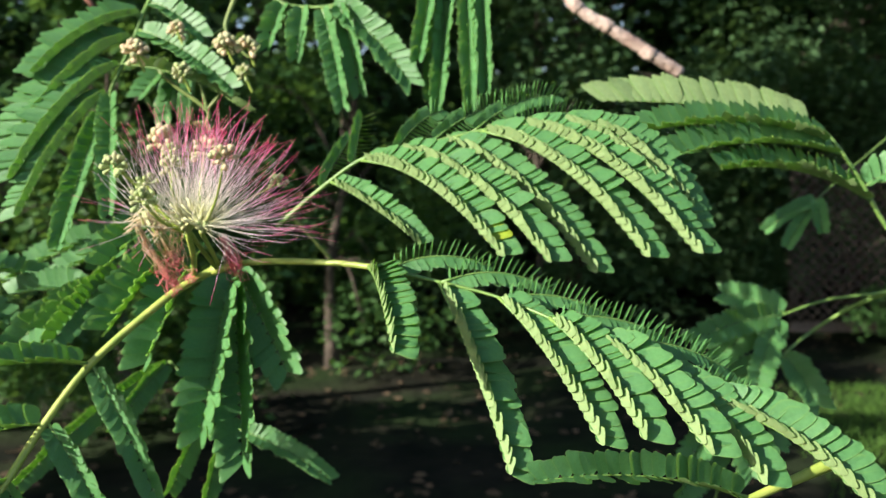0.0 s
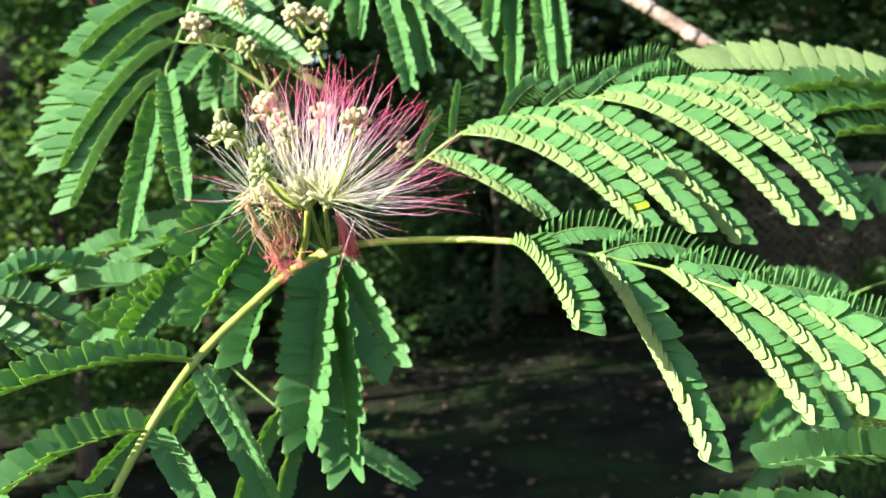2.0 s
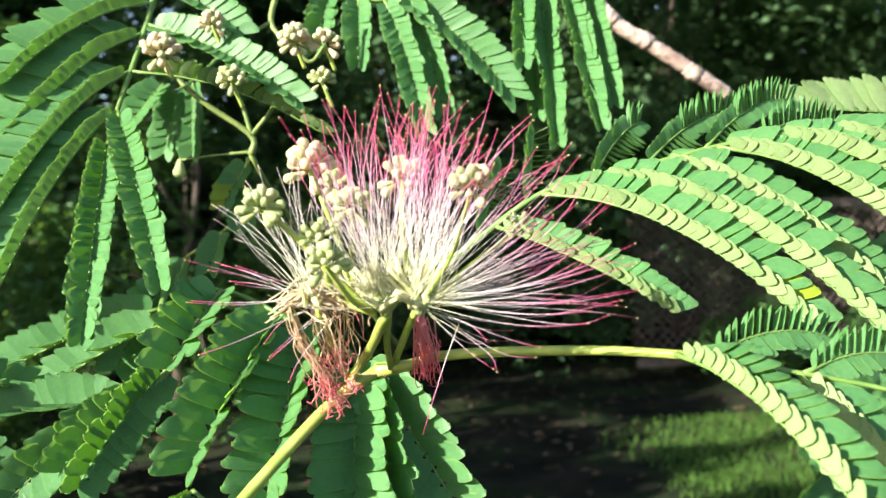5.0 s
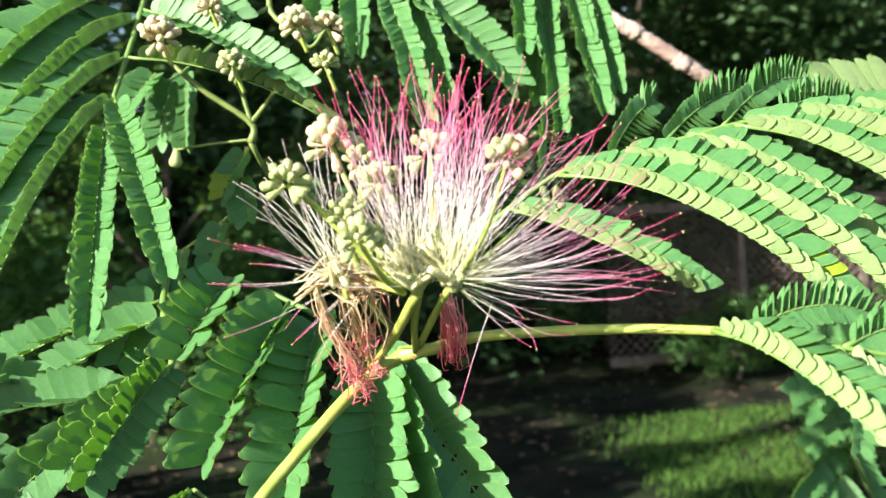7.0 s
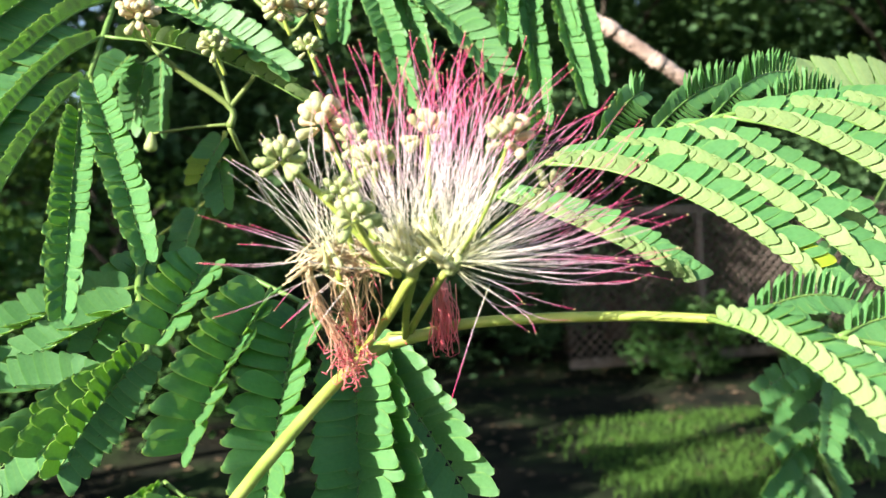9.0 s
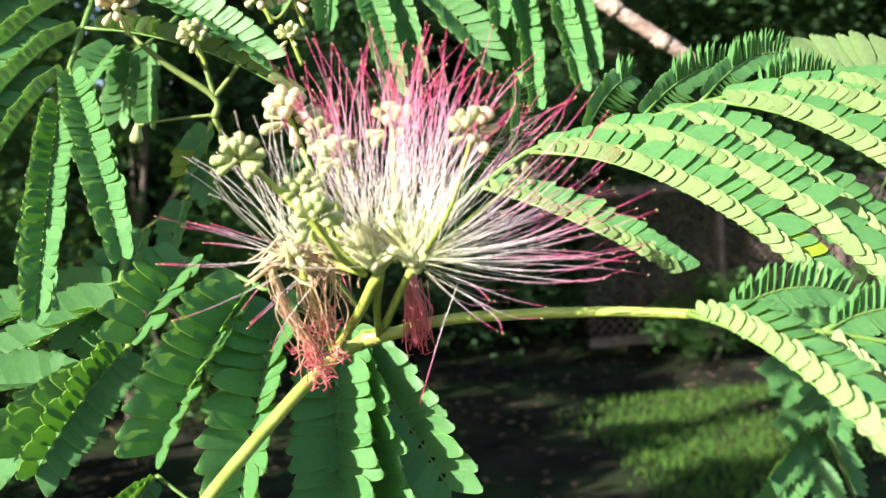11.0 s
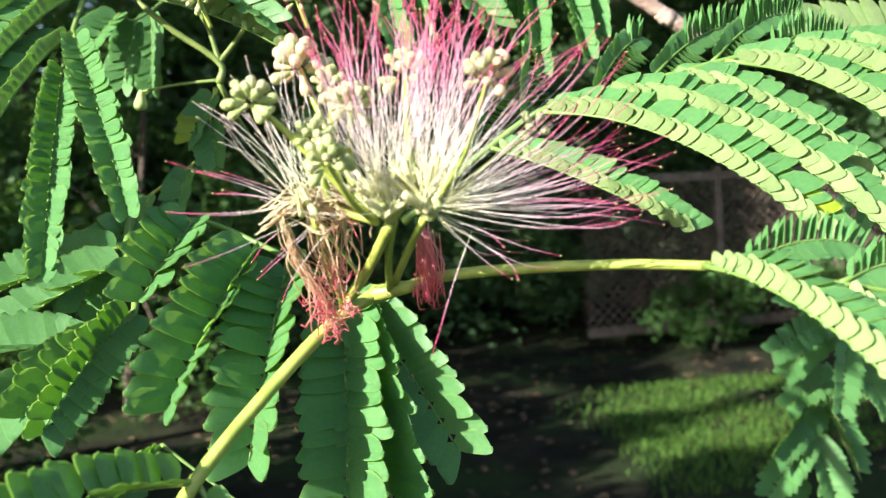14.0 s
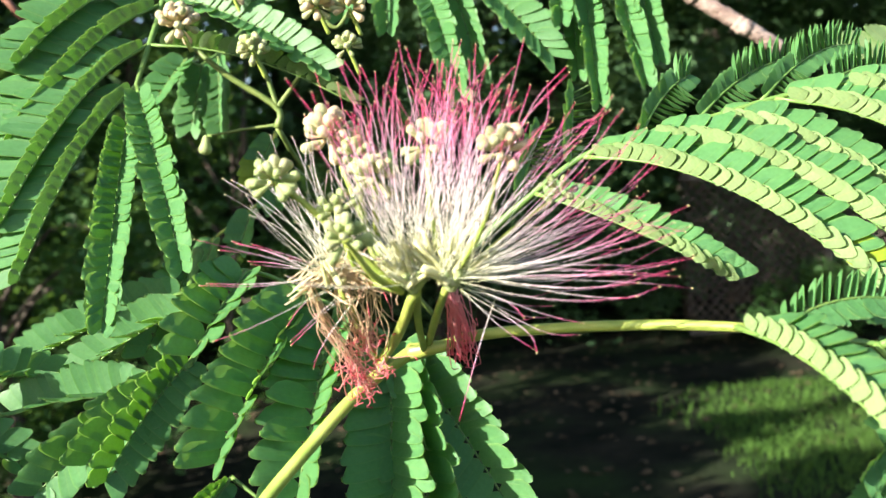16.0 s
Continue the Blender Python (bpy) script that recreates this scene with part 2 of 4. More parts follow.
def pinna(leaf, base, tip, rise=0.08, up=(0, -0.4, 0.9), fold=55.0, size=0.0095, step=0.0034, twist=12.0, slant=14.0, near_slant=None, near_size=1.0, near_twist=None, wide=1.0, near_wide=None, yellow=None, lean=None):
    """One feather of a twice-feathered leaf: an arching stalk with two rows of leaflets, folded by so many degrees towards the upper side."""
    base, tip = Vector(base), Vector(tip)
    line = RACHIS_LINES[leaf.name]
    base = min((bezier(line, k / 200) for k in range(201)), key=lambda q: (q - base).length)
    span = (tip - base).length
    if lean is not None:
        d = (tip - base).normalized()
        p = Vector((-d.z, 0, d.x)).normalized()
        up = p * math.cos(radians(lean)) + d.cross(p) * math.sin(radians(lean))
    mid = (base + tip) / 2 + Vector((0, 0, rise * span))
    pts = [base, (base + mid) / 2 + (mid - (base + tip) / 2) * 0.25, mid, (mid + tip) / 2 + (mid - (base + tip) / 2) * 0.25, tip]
    home = leaf.location
    local = [p - base for p in pts]
    me = tube_mesh("pinna", local, 0.00042, 0.00022, 12, 5, swell=0.8)
    stalk = part("pinna", me, MIDRIB, leaf)
    stalk.location = base - home
    n = max(5, round(span / step))
    for k in range(n):
        u = 0.05 + 0.94 * (k + 0.5) / n
        c = bezier(local, u)
        d = (bezier(local, min(1, u + 0.02)) - bezier(local, u - 0.02)).normalized()
        up_v = Vector(up)
        up_v = (up_v - d * up_v.dot(d)).normalized()
        right = d.cross(up_v)
        grow = 0.62 + 0.38 * min(1.0, u / 0.22)
        if u > 0.8:
            grow *= 1 - 0.9 * (u - 0.8)
        for s in (1, -1):
            f = radians(fold + RNG.uniform(-6, 6))
            h = right * (s * math.cos(f)) + up_v * math.sin(f)
            nrm = up_v * math.cos(f) - right * (s * math.sin(f))
            near = right.y * s < 0
            skew = near_slant if near and near_slant is not None else slant
            sl = radians(skew + 26 * max(0, u - 0.7) / 0.3 + RNG.uniform(-4, 4))
            x = h * math.cos(sl) + d * math.sin(sl)
            y = nrm.cross(x)
            tw = radians((near_twist if near and near_twist is not None else twist) + RNG.uniform(-7, 7)) * (1 if y.dot(d) > 0 else -1)
            y, z = y * math.cos(tw) + nrm * math.sin(tw), nrm * math.cos(tw) - y * math.sin(tw)
            ln = size * grow * RNG.uniform(0.93, 1.06) * (near_size if near else 1.0)
            m = Matrix((x, y, z)).transposed().to_4x4() @ Matrix.Diagonal((ln, step * 3.1 * (0.7 + 0.3 * grow) * (near_wide if near and near_wide is not None else wide), ln, 1))
            m.translation = c + RNG.uniform(-0.1, 0.1) * step * d
            sd = 1 if y.dot(d) > 0 else -1
            me = RNG.choice(LEAFLETS[sd])
            if yellow is not None and s == yellow[1] and n - 1 - k in yellow[0]:
                me = YELLOW_LEAFLETS[sd]
            ob = new("leaflet", me)
            ob.parent = stalk
            ob.matrix_basis = m
    return stalk


def compound_leaf(rachis, label, r0=0.0013, r1=0.0007, skin=None, split=0, group="compound leaves of the silk tree"):
    pts = [Vector(p) for p in rachis]
    leaf = thing("compound_leaf", pts[0], label, "leaf", group)
    RACHIS_LINES[leaf.name] = pts
    first = pts[:split] if split else pts
    part("petiole" if split else "rachis", tube_mesh("rachis", [p - pts[0] for p in first], r0, r1, 8 * (len(first) - 1), 8, 0.06, 3, 0.5), skin or MIDRIB, leaf)
    if split:
        part("rachis", tube_mesh("rachis", [p - pts[0] for p in pts[split - 1:]], 0.0006, 0.0004, 8 * (len(pts) - split), 7, 0.06, 4, 0.8), MIDRIB, leaf)
    return leaf


# ---- the garden behind: ground, fence, trees, shrubs, lawn ----


def ground_height(x, y):
    return 0.05 * noise.noise(Vector((x * 0.5, y * 0.5, 0))) + 0.012 * noise.noise(Vector((x * 3, y * 3, 4)))


def build_ground():
    xs = sorted(set([-400, -120, -50, -25] + [k * 0.4 - 14 for k in range(71)] + [25, 50, 120, 400]))
    ys = sorted(set([-400, -120, -50, -25] + [k * 0.4 - 10 for k in range(76)] + [30, 50, 120, 400]))
    verts = [(x, y, ground_height(x, y) if abs(x) < 20 and abs(y) < 24 else 0.0) for y in ys for x in xs]
    n = len(xs)
    faces = [(j * n + i, j * n + i + 1, (j + 1) * n + i + 1, (j + 1) * n + i) for j in range(len(ys) - 1) for i in range(n - 1)]
    me = bpy.data.meshes.new("ground")
    me.from_pydata(verts, [], faces)
    me.polygons.foreach_set("use_smooth", [True] * len(me.polygons))
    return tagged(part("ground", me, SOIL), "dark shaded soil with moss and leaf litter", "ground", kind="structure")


build_ground()


def scatter(name, count, place, shape, material, label, category, seed):
    """Many small flat pieces as one mesh: shape gives the corners and faces of one piece, place its pose."""
    rng = random.Random(seed)
    verts, faces = [], []
    for _ in range(count):
        m = place(rng)
        if m is None:
            continue
        v, f = shape
        o = len(verts)
        verts += [m @ Vector(p) for p in v]
        faces += [tuple(o + i for i in q) for q in f]
    me = bpy.data.meshes.new(name)
    me.from_pydata(verts, [], faces)
    return me


BLADE = (((-0.004, 0, 0), (0.004, 0, 0), (-0.0032, 0.012, 0.5), (0.0032, 0.012, 0.5), (0, 0.06, 1.0)), ((0, 1, 3, 2), (2, 3, 4)))
OVAL = (((0, 0, 0), (0.28, 0.30, 0.04), (0.62, 0.27, 0.03), (1, 0, -0.06), (0.62, -0.27, 0.03), (0.28, -0.30, 0.04), (0.5, 0, -0.04)), ((0, 6, 1), (1, 6, 2), (2, 6, 3), (3, 6, 4), (4, 6, 5), (5, 6, 0)))


def turned(rng, x, y, z, scale, lean=0.5):
    return pose(x, y, z, rng.uniform(-1, 1) * 57 * lean, rng.uniform(-1, 1) * 57 * lean, rng.uniform(0, 360)) @ Matrix.Diagonal((*scale, 1))


def grass_place(rng):
    x, y = rng.uniform(-5.5, 6.5), rng.uniform(3.2, 9.3)
    d = noise.noise(Vector((x * 1.5, y * 1.5, 7))) + 0.55 * math.exp(-((x - 1.7) / 1.6) ** 2 - ((y - 5.7) / 1.5) ** 2) * 2
    edge = 1.72 + 0.32 * (y - 5) + 0.7 * noise.noise(Vector((x, y, 1))) + rng.uniform(-0.3, 0.3)
    if x < edge or y < 4.55 + 0.4 * noise.noise(Vector((x, y, 5))) or y > 7.1 or d < rng.uniform(-0.1, 0.95):
        return None
    h = rng.uniform(0.025, 0.075)
    return turned(rng, x, y, ground_height(x, y), (1.0, h / 0.1, h), 0.25)


me = scatter("lawn_grass", 130000, grass_place, BLADE, GRASS, "", "", 11)
tagged(part("lawn_grass", me, GRASS), "patchy green lawn grass, sunlit in places", "grass", kind="stuff")


def litter_place(rng):
    x, y = rng.uniform(-6, 7), rng.uniform(3.0, 11.5)
    return turned(rng, x, y, ground_height(x, y) + 0.01, (rng.uniform(0.04, 0.09),) * 3, 0.3)


me = scatter("fallen_leaves", 2600, litter_place, OVAL, LITTER, "", "", 12)
tagged(part("fallen_leaves", me, LITTER), "dry brown fallen leaves strewn over the soil", "leaf litter", kind="stuff")


def slat_mesh(name, a, b, wide, thick):
    """A board from a to b."""
    bm = bmesh.new()
    bmesh.ops.create_cube(bm, size=1)
    d = Vector(b) - Vector(a)
    bmesh.ops.bevel(bm, geom=bm.edges[:], offset=0.04, segments=1, affect="EDGES")
    m = Matrix.Translation((Vector(a) + Vector(b)) / 2) @ d.to_track_quat("Z", "Y").to_matrix().to_4x4() @ Matrix.Diagonal((wide, thick, d.length, 1))
    bm.transform(m)
    return bm


FENCE_Y, FENCE_A, FENCE_B = 8.9, 2.9, 6.9


def lattice_fence():
    fence = thing("lattice_fence", (0, FENCE_Y, 0), "weathered grey wooden lattice fence behind the lawn", "fence")
    for x in (4.3, 5.6, 6.8):
        part("post", slat_mesh("post", (x, 0, -0.1), (x, 0, 1.72), 0.07, 0.07), WOOD, fence)
    part("top_rail", slat_mesh("rail", (FENCE_A, 0, 1.62), (FENCE_B, 0, 1.62), 0.06, 0.09), WOOD, fence)
    part("bottom_rail", slat_mesh("rail", (FENCE_A, 0, 0.16), (FENCE_B, 0, 0.16), 0.06, 0.09), WOOD, fence)
    for side, y in ((1, 0.012), (-1, -0.012)):
        run = 1.43
        k = FENCE_A - run
        while k < FENCE_B:
            a, b = (k, 0.18), (k + run, 1.61)
            if a[0] < FENCE_A:
                a = (FENCE_A, 0.18 + (FENCE_A - k))
            if b[0] > FENCE_B:
                b = (FENCE_B, 1.61 - (k + run - FENCE_B))
            if side < 0:
                a, b = (FENCE_A + FENCE_B - a[0], a[1]), (FENCE_A + FENCE_B - b[0], b[1])
            part("slat", slat_mesh("slat", (a[0], y, a[1]), (b[0], y, b[1]), 0.034, 0.009), WOOD, fence)
            k += 0.105
    return fence


lattice_fence()


def crown_mesh(name, clumps, per, leaf, seed, spread):
    """Leaves in clumps: each clump a centre and a radius."""
    rng = random.Random(seed)
    verts, faces = [], []
    vv, ff = OVAL
    for c, r in clumps:
        for _ in range(per):
            d = Vector((rng.gauss(0, 1), rng.gauss(0, 1), rng.gauss(0, 0.75)))
            d = d.normalized() * r * rng.random() ** 0.45
            m = turned(rng, *(Vector(c) + d), (leaf * rng.uniform(0.6, 1.25),) * 3, spread)
            o = len(verts)
            verts += [m @ Vector(p) for p in vv]
            faces += [tuple(o + i for i in q) for q in ff]
    me = bpy.data.meshes.new(name)
    me.from_pydata(verts, [], faces)
    return me


def tree(x, y, height, width, label, seed, low=0.35, clumps=26, per=150, leaf=0.10, material=None, trunk_r=0.12, category="tree", lean=(0, 0)):
    rng = random.Random(seed)
    at = Vector((x, y, ground_height(x, y) - 0.03))
    t = thing("tree" if category == "tree" else "shrub", at, label, category, "trees round the garden" if category == "tree" else "shrubs round the garden")
    top = Vector((lean[0] + rng.uniform(-0.3, 0.3), lean[1] + rng.uniform(-0.3, 0.3), height * 0.8))
    stem = [Vector((0, 0, 0)), top * 0.35 + Vector((rng.uniform(-0.1, 0.1), 0, 0)), top * 0.7, top]
    part("trunk", tube_mesh("trunk", stem, trunk_r, trunk_r * 0.25, 12, 10, 0.12, seed, 0.5), DARK_BARK, t)
    balls = []
    for k in range(clumps):
        a = rng.uniform(0, 2 * math.pi)
        h = height * (low + (1 - low) * rng.random())
        reach = width * math.sqrt(rng.random()) * (1.0 if h < height * 0.7 else 0.65)
        c = Vector((lean[0] + reach * math.cos(a), lean[1] + reach * math.sin(a), h))
        balls.append((c, width * rng.uniform(0.22, 0.40)))
        if k % 3 == 0:
            s = stem[1].lerp(top, max(0.0, min(1.0, (h / height - 0.3))))
            part("limb", tube_mesh("limb", [s, s.lerp(c, 0.5) + Vector((0, 0, 0.08 * height)), c], trunk_r * 0.32, trunk_r * 0.08, 6, 6, 0.1, seed + k), DARK_BARK, t)
    part("crown", crown_mesh("crown", balls, per, leaf, seed + 1, 0.8), material or CANOPY, t)
    return t


# shrubs and trees that close the view
tree(-2.0, 5.3, 2.9, 0.85, "leafy green shrub with small sunlit leaves", 21, 0.08, 44, 190, 0.075, SHRUB, 0.05, "shrub")
tree(-1.2, 7.8, 3.2, 1.1, "leafy dark green shrub in half shade", 22, 0.10, 34, 170, 0.08, SHRUB, 0.05, "shrub")
tree(-5.6, 7.4, 4.4, 1.8, "broad leafy shrub at the garden's edge", 23, 0.08, 40, 170, 0.09, SHRUB, 0.06, "shrub")
tree(0.6, 10.2, 3.6, 1.5, "dark evergreen shrub in deep shade", 29, 0.05, 44, 190, 0.09, None, 0.05, "shrub")
tree(3.6, 10.9, 3.8, 1.5, "dark evergreen shrub behind the fence", 30, 0.05, 44, 190, 0.09, None, 0.05, "shrub")
tree(6.4, 10.9, 4.0, 1.6, "dense dark shrub at the fence's end", 32, 0.05, 44, 190, 0.09, None, 0.05, "shrub")
tree(1.2, 11.6, 7.0, 2.6, "tall dark tree behind the fence", 24, 0.10, 60, 190, 0.16)
tree(4.6, 11.9, 6.5, 2.6, "dense dark green tree behind the fence", 25, 0.10, 60, 190, 0.16)
tree(-2.6, 11.2, 7.5, 3.0, "tall shady tree at the back of the garden", 26, 0.06, 60, 190, 0.16)
tree(8.4, 11.0, 7.0, 3.0, "dense dark green tree at the garden's corner", 27, 0.06, 60, 190, 0.16)
tree(-7.8, 10.5, 8.0, 3.2, "tall leafy tree at the garden's corner", 28, 0.06, 60, 190, 0.16)
for k, (x, y, h, w) in enumerate(((-9, 15, 11, 4), (-3, 16, 12, 4.4), (3, 16.5, 11, 4.4), (9.5, 15.5, 12, 4.4), (15, 12, 10, 4), (-15, 12, 11, 4))):
    tree(x, y, h, w, "tall dark tree in the wood behind", 40 + k, 0.03, 66, 210, 0.40, None, 0.2)
for k in range(7):
    tree(-12.5 + 4.0 * k, 13.4, 5.2, 2.1, "dark thicket along the wood's edge", 60 + k, 0.02, 40, 230, 0.30, None, 0.1)
tree(3.9, 8.3, 0.78, 0.55, "low scraggly shrub before the lattice fence", 33, 0.15, 20, 110, 0.06, SHRUB, 0.02, "shrub")
tree(5.3, 8.35, 0.85, 0.6, "low scraggly shrub before the lattice fence", 34, 0.15, 20, 110, 0.06, SHRUB, 0.02, "shrub")
# unseen trees added beside the garden, crowns placed to shade lawn and shrubs
tree(-6.5, -0.45, 6.2, 0.9, "tall slender tree added out of view to shade the lawn", 51, 0.50, 46, 210, 0.15, None, 0.12)
tree(-7.9, 0.1, 9.4, 1.2, "high-crowned tree added out of view to shade the ground", 55, 0.76, 46, 210, 0.16, None, 0.12)
tree(-5.2, 4.55, 7.0, 1.35, "leafy young tree added out of view to shade the fence", 56, 0.60, 46, 210, 0.15, None, 0.10)
tree(-5.3, 1.0, 3.3, 1.0, "small leafy tree added out of view to shade the ground", 57, 0.46, 48, 270, 0.14, None, 0.08)
tree(-10.4, 5.6, 9.0, 2.2, "tall spreading tree added out of view to shade the shrubs", 52, 0.30, 70, 190, 0.17, None, 0.22)
tree(-6.0, 9.6, 9.0, 2.3, "tall shade tree added out of view at the lawn's far side", 53, 0.42, 70, 190, 0.17, None, 0.2)
tree(6.9, 6.4, 10.0, 3.9, "tall shade tree added out of view beside the lattice fence", 54, 0.46, 70, 190, 0.17, None, 0.22)
tree(-4.2, 2.8, 3.0, 1.0, "small bushy tree added out of view to shade the soil", 64, 0.46, 48, 270, 0.14, None, 0.08)
tree(5.4, 4.6, 7.8, 2.4, "leaning tree added out of view to block sky above the lawn", 58, 0.52, 34, 210, 0.18, None, 0.16, "tree", (-3.4, 1.4))
tree(-5.0, 8.0, 8.4, 1.0, "leaning tree added out of view to block sky above the shrubs", 59, 0.52, 30, 210, 0.18, None, 0.16, "tree", (3.9, -0.6))

# ---- the silk tree's leaves ----

# the leaf behind the flower, arching to the right
leaf_a = compound_leaf([(-0.0560, 0.3850, 1.5003), (-0.0373, 0.3800, 1.5154), (-0.0203, 0.3760, 1.5269), (-0.0051, 0.3720, 1.5304), (0.0114, 0.3700, 1.5340), (0.0277, 0.3680, 1.5376), (0.0447, 0.3650, 1.5400), (0.0627, 0.3620, 1.5405), (0.0766, 0.3550, 1.5361)], "bright green feathery leaf with folded pinnae arching behind the flower", r0=0.0009, r1=0.0006)
pinna(leaf_a, (-0.0199, 0.3760, 1.5259), (0.0344, 0.3340, 1.4919), rise=0.10, size=0.0122, slant=20, twist=9, yellow=((2,), -1), step=0.0031, near_wide=1.15, near_twist=-11, near_slant=30, lean=15, fold=61, near_size=0.48, wide=1.5)
pinna(leaf_a, (-0.0049, 0.3720, 1.5295), (0.0510, 0.3320, 1.4901), rise=0.10, size=0.0122, slant=20, twist=9, step=0.0031, near_wide=1.15, near_twist=-11, near_slant=30, lean=15, fold=61, near_size=0.48, wide=1.5)
pinna(leaf_a, (0.0113, 0.3700, 1.5331), (0.0674, 0.3400, 1.4856), rise=0.10, size=0.0122, slant=20, twist=9, step=0.0031, near_wide=1.15, near_twist=-11, near_slant=30, lean=15, fold=61, near_size=0.48, wide=1.5)
pinna(leaf_a, (0.0276, 0.3680, 1.5366), (0.0860, 0.3360, 1.4912), rise=0.11, size=0.0122, slant=20, twist=9, step=0.0031, near_wide=1.15, near_twist=-11, near_slant=30, lean=15, fold=61, near_size=0.48, wide=1.5)
pinna(leaf_a, (0.0428, 0.3650, 1.5382), (0.1037, 0.3360, 1.4923), rise=0.11, size=0.0122, slant=20, twist=9, step=0.0031, near_wide=1.15, near_twist=-11, near_slant=30, lean=15, fold=61, near_size=0.48, wide=1.5)
pinna(leaf_a, (0.0568, 0.3620, 1.5388), (0.1041, 0.3450, 1.5011), rise=0.10, size=0.0122, slant=20, twist=9, step=0.0031, near_wide=1.15, near_twist=-11, near_slant=30, lean=15, fold=61, near_size=0.48, wide=1.5)
pinna(leaf_a, (0.0684, 0.3580, 1.5376), (0.1040, 0.3500, 1.5073), rise=0.09, size=0.0122, slant=20, twist=9, step=0.0031, near_wide=1.15, near_twist=-11, near_slant=30, lean=15, fold=61, near_size=0.48, wide=1.5)
pinna(leaf_a, (-0.0241, 0.3780, 1.5269), (-0.0200, 0.3820, 1.5449), rise=0.00, fold=14, size=0.0074, twist=84, near_twist=3, near_size=0.62, near_wide=1.2, step=0.0018, wide=0.5, up=(0.66, -0.62, 0.38))
pinna(leaf_a, (-0.0063, 0.3760, 1.5338), (0.0123, 0.3840, 1.5469), rise=0.10, fold=14, size=0.0074, twist=84, near_twist=3, near_size=0.62, near_wide=1.2, step=0.0018, wide=0.5, up=(0.66, -0.62, 0.38))
pinna(leaf_a, (0.0079, 0.3720, 1.5352), (0.0443, 0.3860, 1.5493), rise=0.10, fold=14, size=0.0074, twist=84, near_twist=3, near_size=0.62, near_wide=1.2, step=0.0018, wide=0.5, up=(0.66, -0.62, 0.38))
pinna(leaf_a, (0.0240, 0.3700, 1.5391), (0.0593, 0.3840, 1.5520), rise=0.10, fold=14, size=0.0074, twist=84, near_twist=3, near_size=0.62, near_wide=1.2, step=0.0018, wide=0.5, up=(0.66, -0.62, 0.38))
pinna(leaf_a, (0.0390, 0.3660, 1.5407), (0.0761, 0.3800, 1.5404), rise=0.12, fold=14, size=0.0074, twist=84, near_twist=3, near_size=0.62, near_wide=1.2, step=0.0018, wide=0.5, up=(0.66, -0.62, 0.38))
pinna(leaf_a, (-0.0291, 0.3800, 1.5140), (0.0051, 0.3450, 1.4952), rise=0.03, twist=6, lean=22, fold=60, size=0.0084, step=0.0030, near_size=0.6, wide=1.2, near_wide=1.1, near_twist=-11, near_slant=30, slant=20)
pinna(leaf_a, (-0.0371, 0.3810, 1.5151), (-0.0271, 0.3950, 1.5363), rise=0.03, fold=14, size=0.0074, twist=84, near_twist=3, near_size=0.62, near_wide=1.2, step=0.0018, wide=0.5, up=(0.66, -0.62, 0.38))

# the leaf on the long stalk in front
leaf_b = compound_leaf([(-0.0697, 0.3370, 1.4865), (-0.0635, 0.3330, 1.4878), (-0.0548, 0.3300, 1.4899), (-0.0402, 0.3230, 1.4908), (-0.0221, 0.3150, 1.4908), (-0.0079, 0.3070, 1.4900), (0.0138, 0.3010, 1.4857), (0.0322, 0.2960, 1.4814), (0.0495, 0.2840, 1.4757), (0.0648, 0.2750, 1.4699), (0.0817, 0.2680, 1.4613), (0.0947, 0.2620, 1.4534)], "long-stalked feathery leaf with drooping sunlit pinnae", r0=0.00135, r1=0.0010, skin=RACHIS, split=6)
pinna(leaf_b, (-0.0102, 0.3060, 1.4903), (0.0023, 0.2620, 1.4704), rise=0.08, lean=20, fold=62, slant=20, twist=9, step=0.0032, near_wide=1.15, near_twist=-11, near_slant=30, near_size=0.42, wide=1.6, size=0.0108)
pinna(leaf_b, (0.0145, 0.3010, 1.4877), (0.0353, 0.2660, 1.4341), rise=0.05, lean=20, fold=62, slant=20, twist=9, step=0.0032, near_wide=1.15, near_twist=-11, near_slant=30, near_size=0.42, wide=1.6, size=0.0108)
pinna(leaf_b, (0.0325, 0.2950, 1.4828), (0.0606, 0.2620, 1.4442), rise=0.06, lean=20, fold=62, slant=20, twist=9, step=0.0032, near_wide=1.15, near_twist=-11, near_slant=30, near_size=0.42, wide=1.6, size=0.0108)
pinna(leaf_b, (0.0494, 0.2850, 1.4780), (0.0717, 0.2550, 1.4477), rise=0.06, lean=20, fold=62, slant=20, twist=9, step=0.0032, near_wide=1.15, near_twist=-11, near_slant=30, near_size=0.42, wide=1.6, size=0.0108)
pinna(leaf_b, (0.0641, 0.2770, 1.4723), (0.0882, 0.2500, 1.4448), rise=0.06, lean=20, fold=62, slant=20, twist=9, step=0.0032, near_wide=1.15, near_twist=-11, near_slant=30, near_size=0.42, wide=1.6, size=0.0108)
pinna(leaf_b, (0.0807, 0.2700, 1.4652), (0.1025, 0.2500, 1.4371), rise=0.06, lean=20, fold=62, slant=20, twist=9, step=0.0032, near_wide=1.15, near_twist=-11, near_slant=30, near_size=0.42, wide=1.6, size=0.0108)
pinna(leaf_b, (0.0947, 0.2640, 1.4586), (0.1289, 0.2450, 1.4327), rise=0.08, lean=20, fold=62, slant=20, twist=9, step=0.0032, near_wide=1.15, near_twist=-11, near_slant=30, near_size=0.42, wide=1.6, size=0.0108)
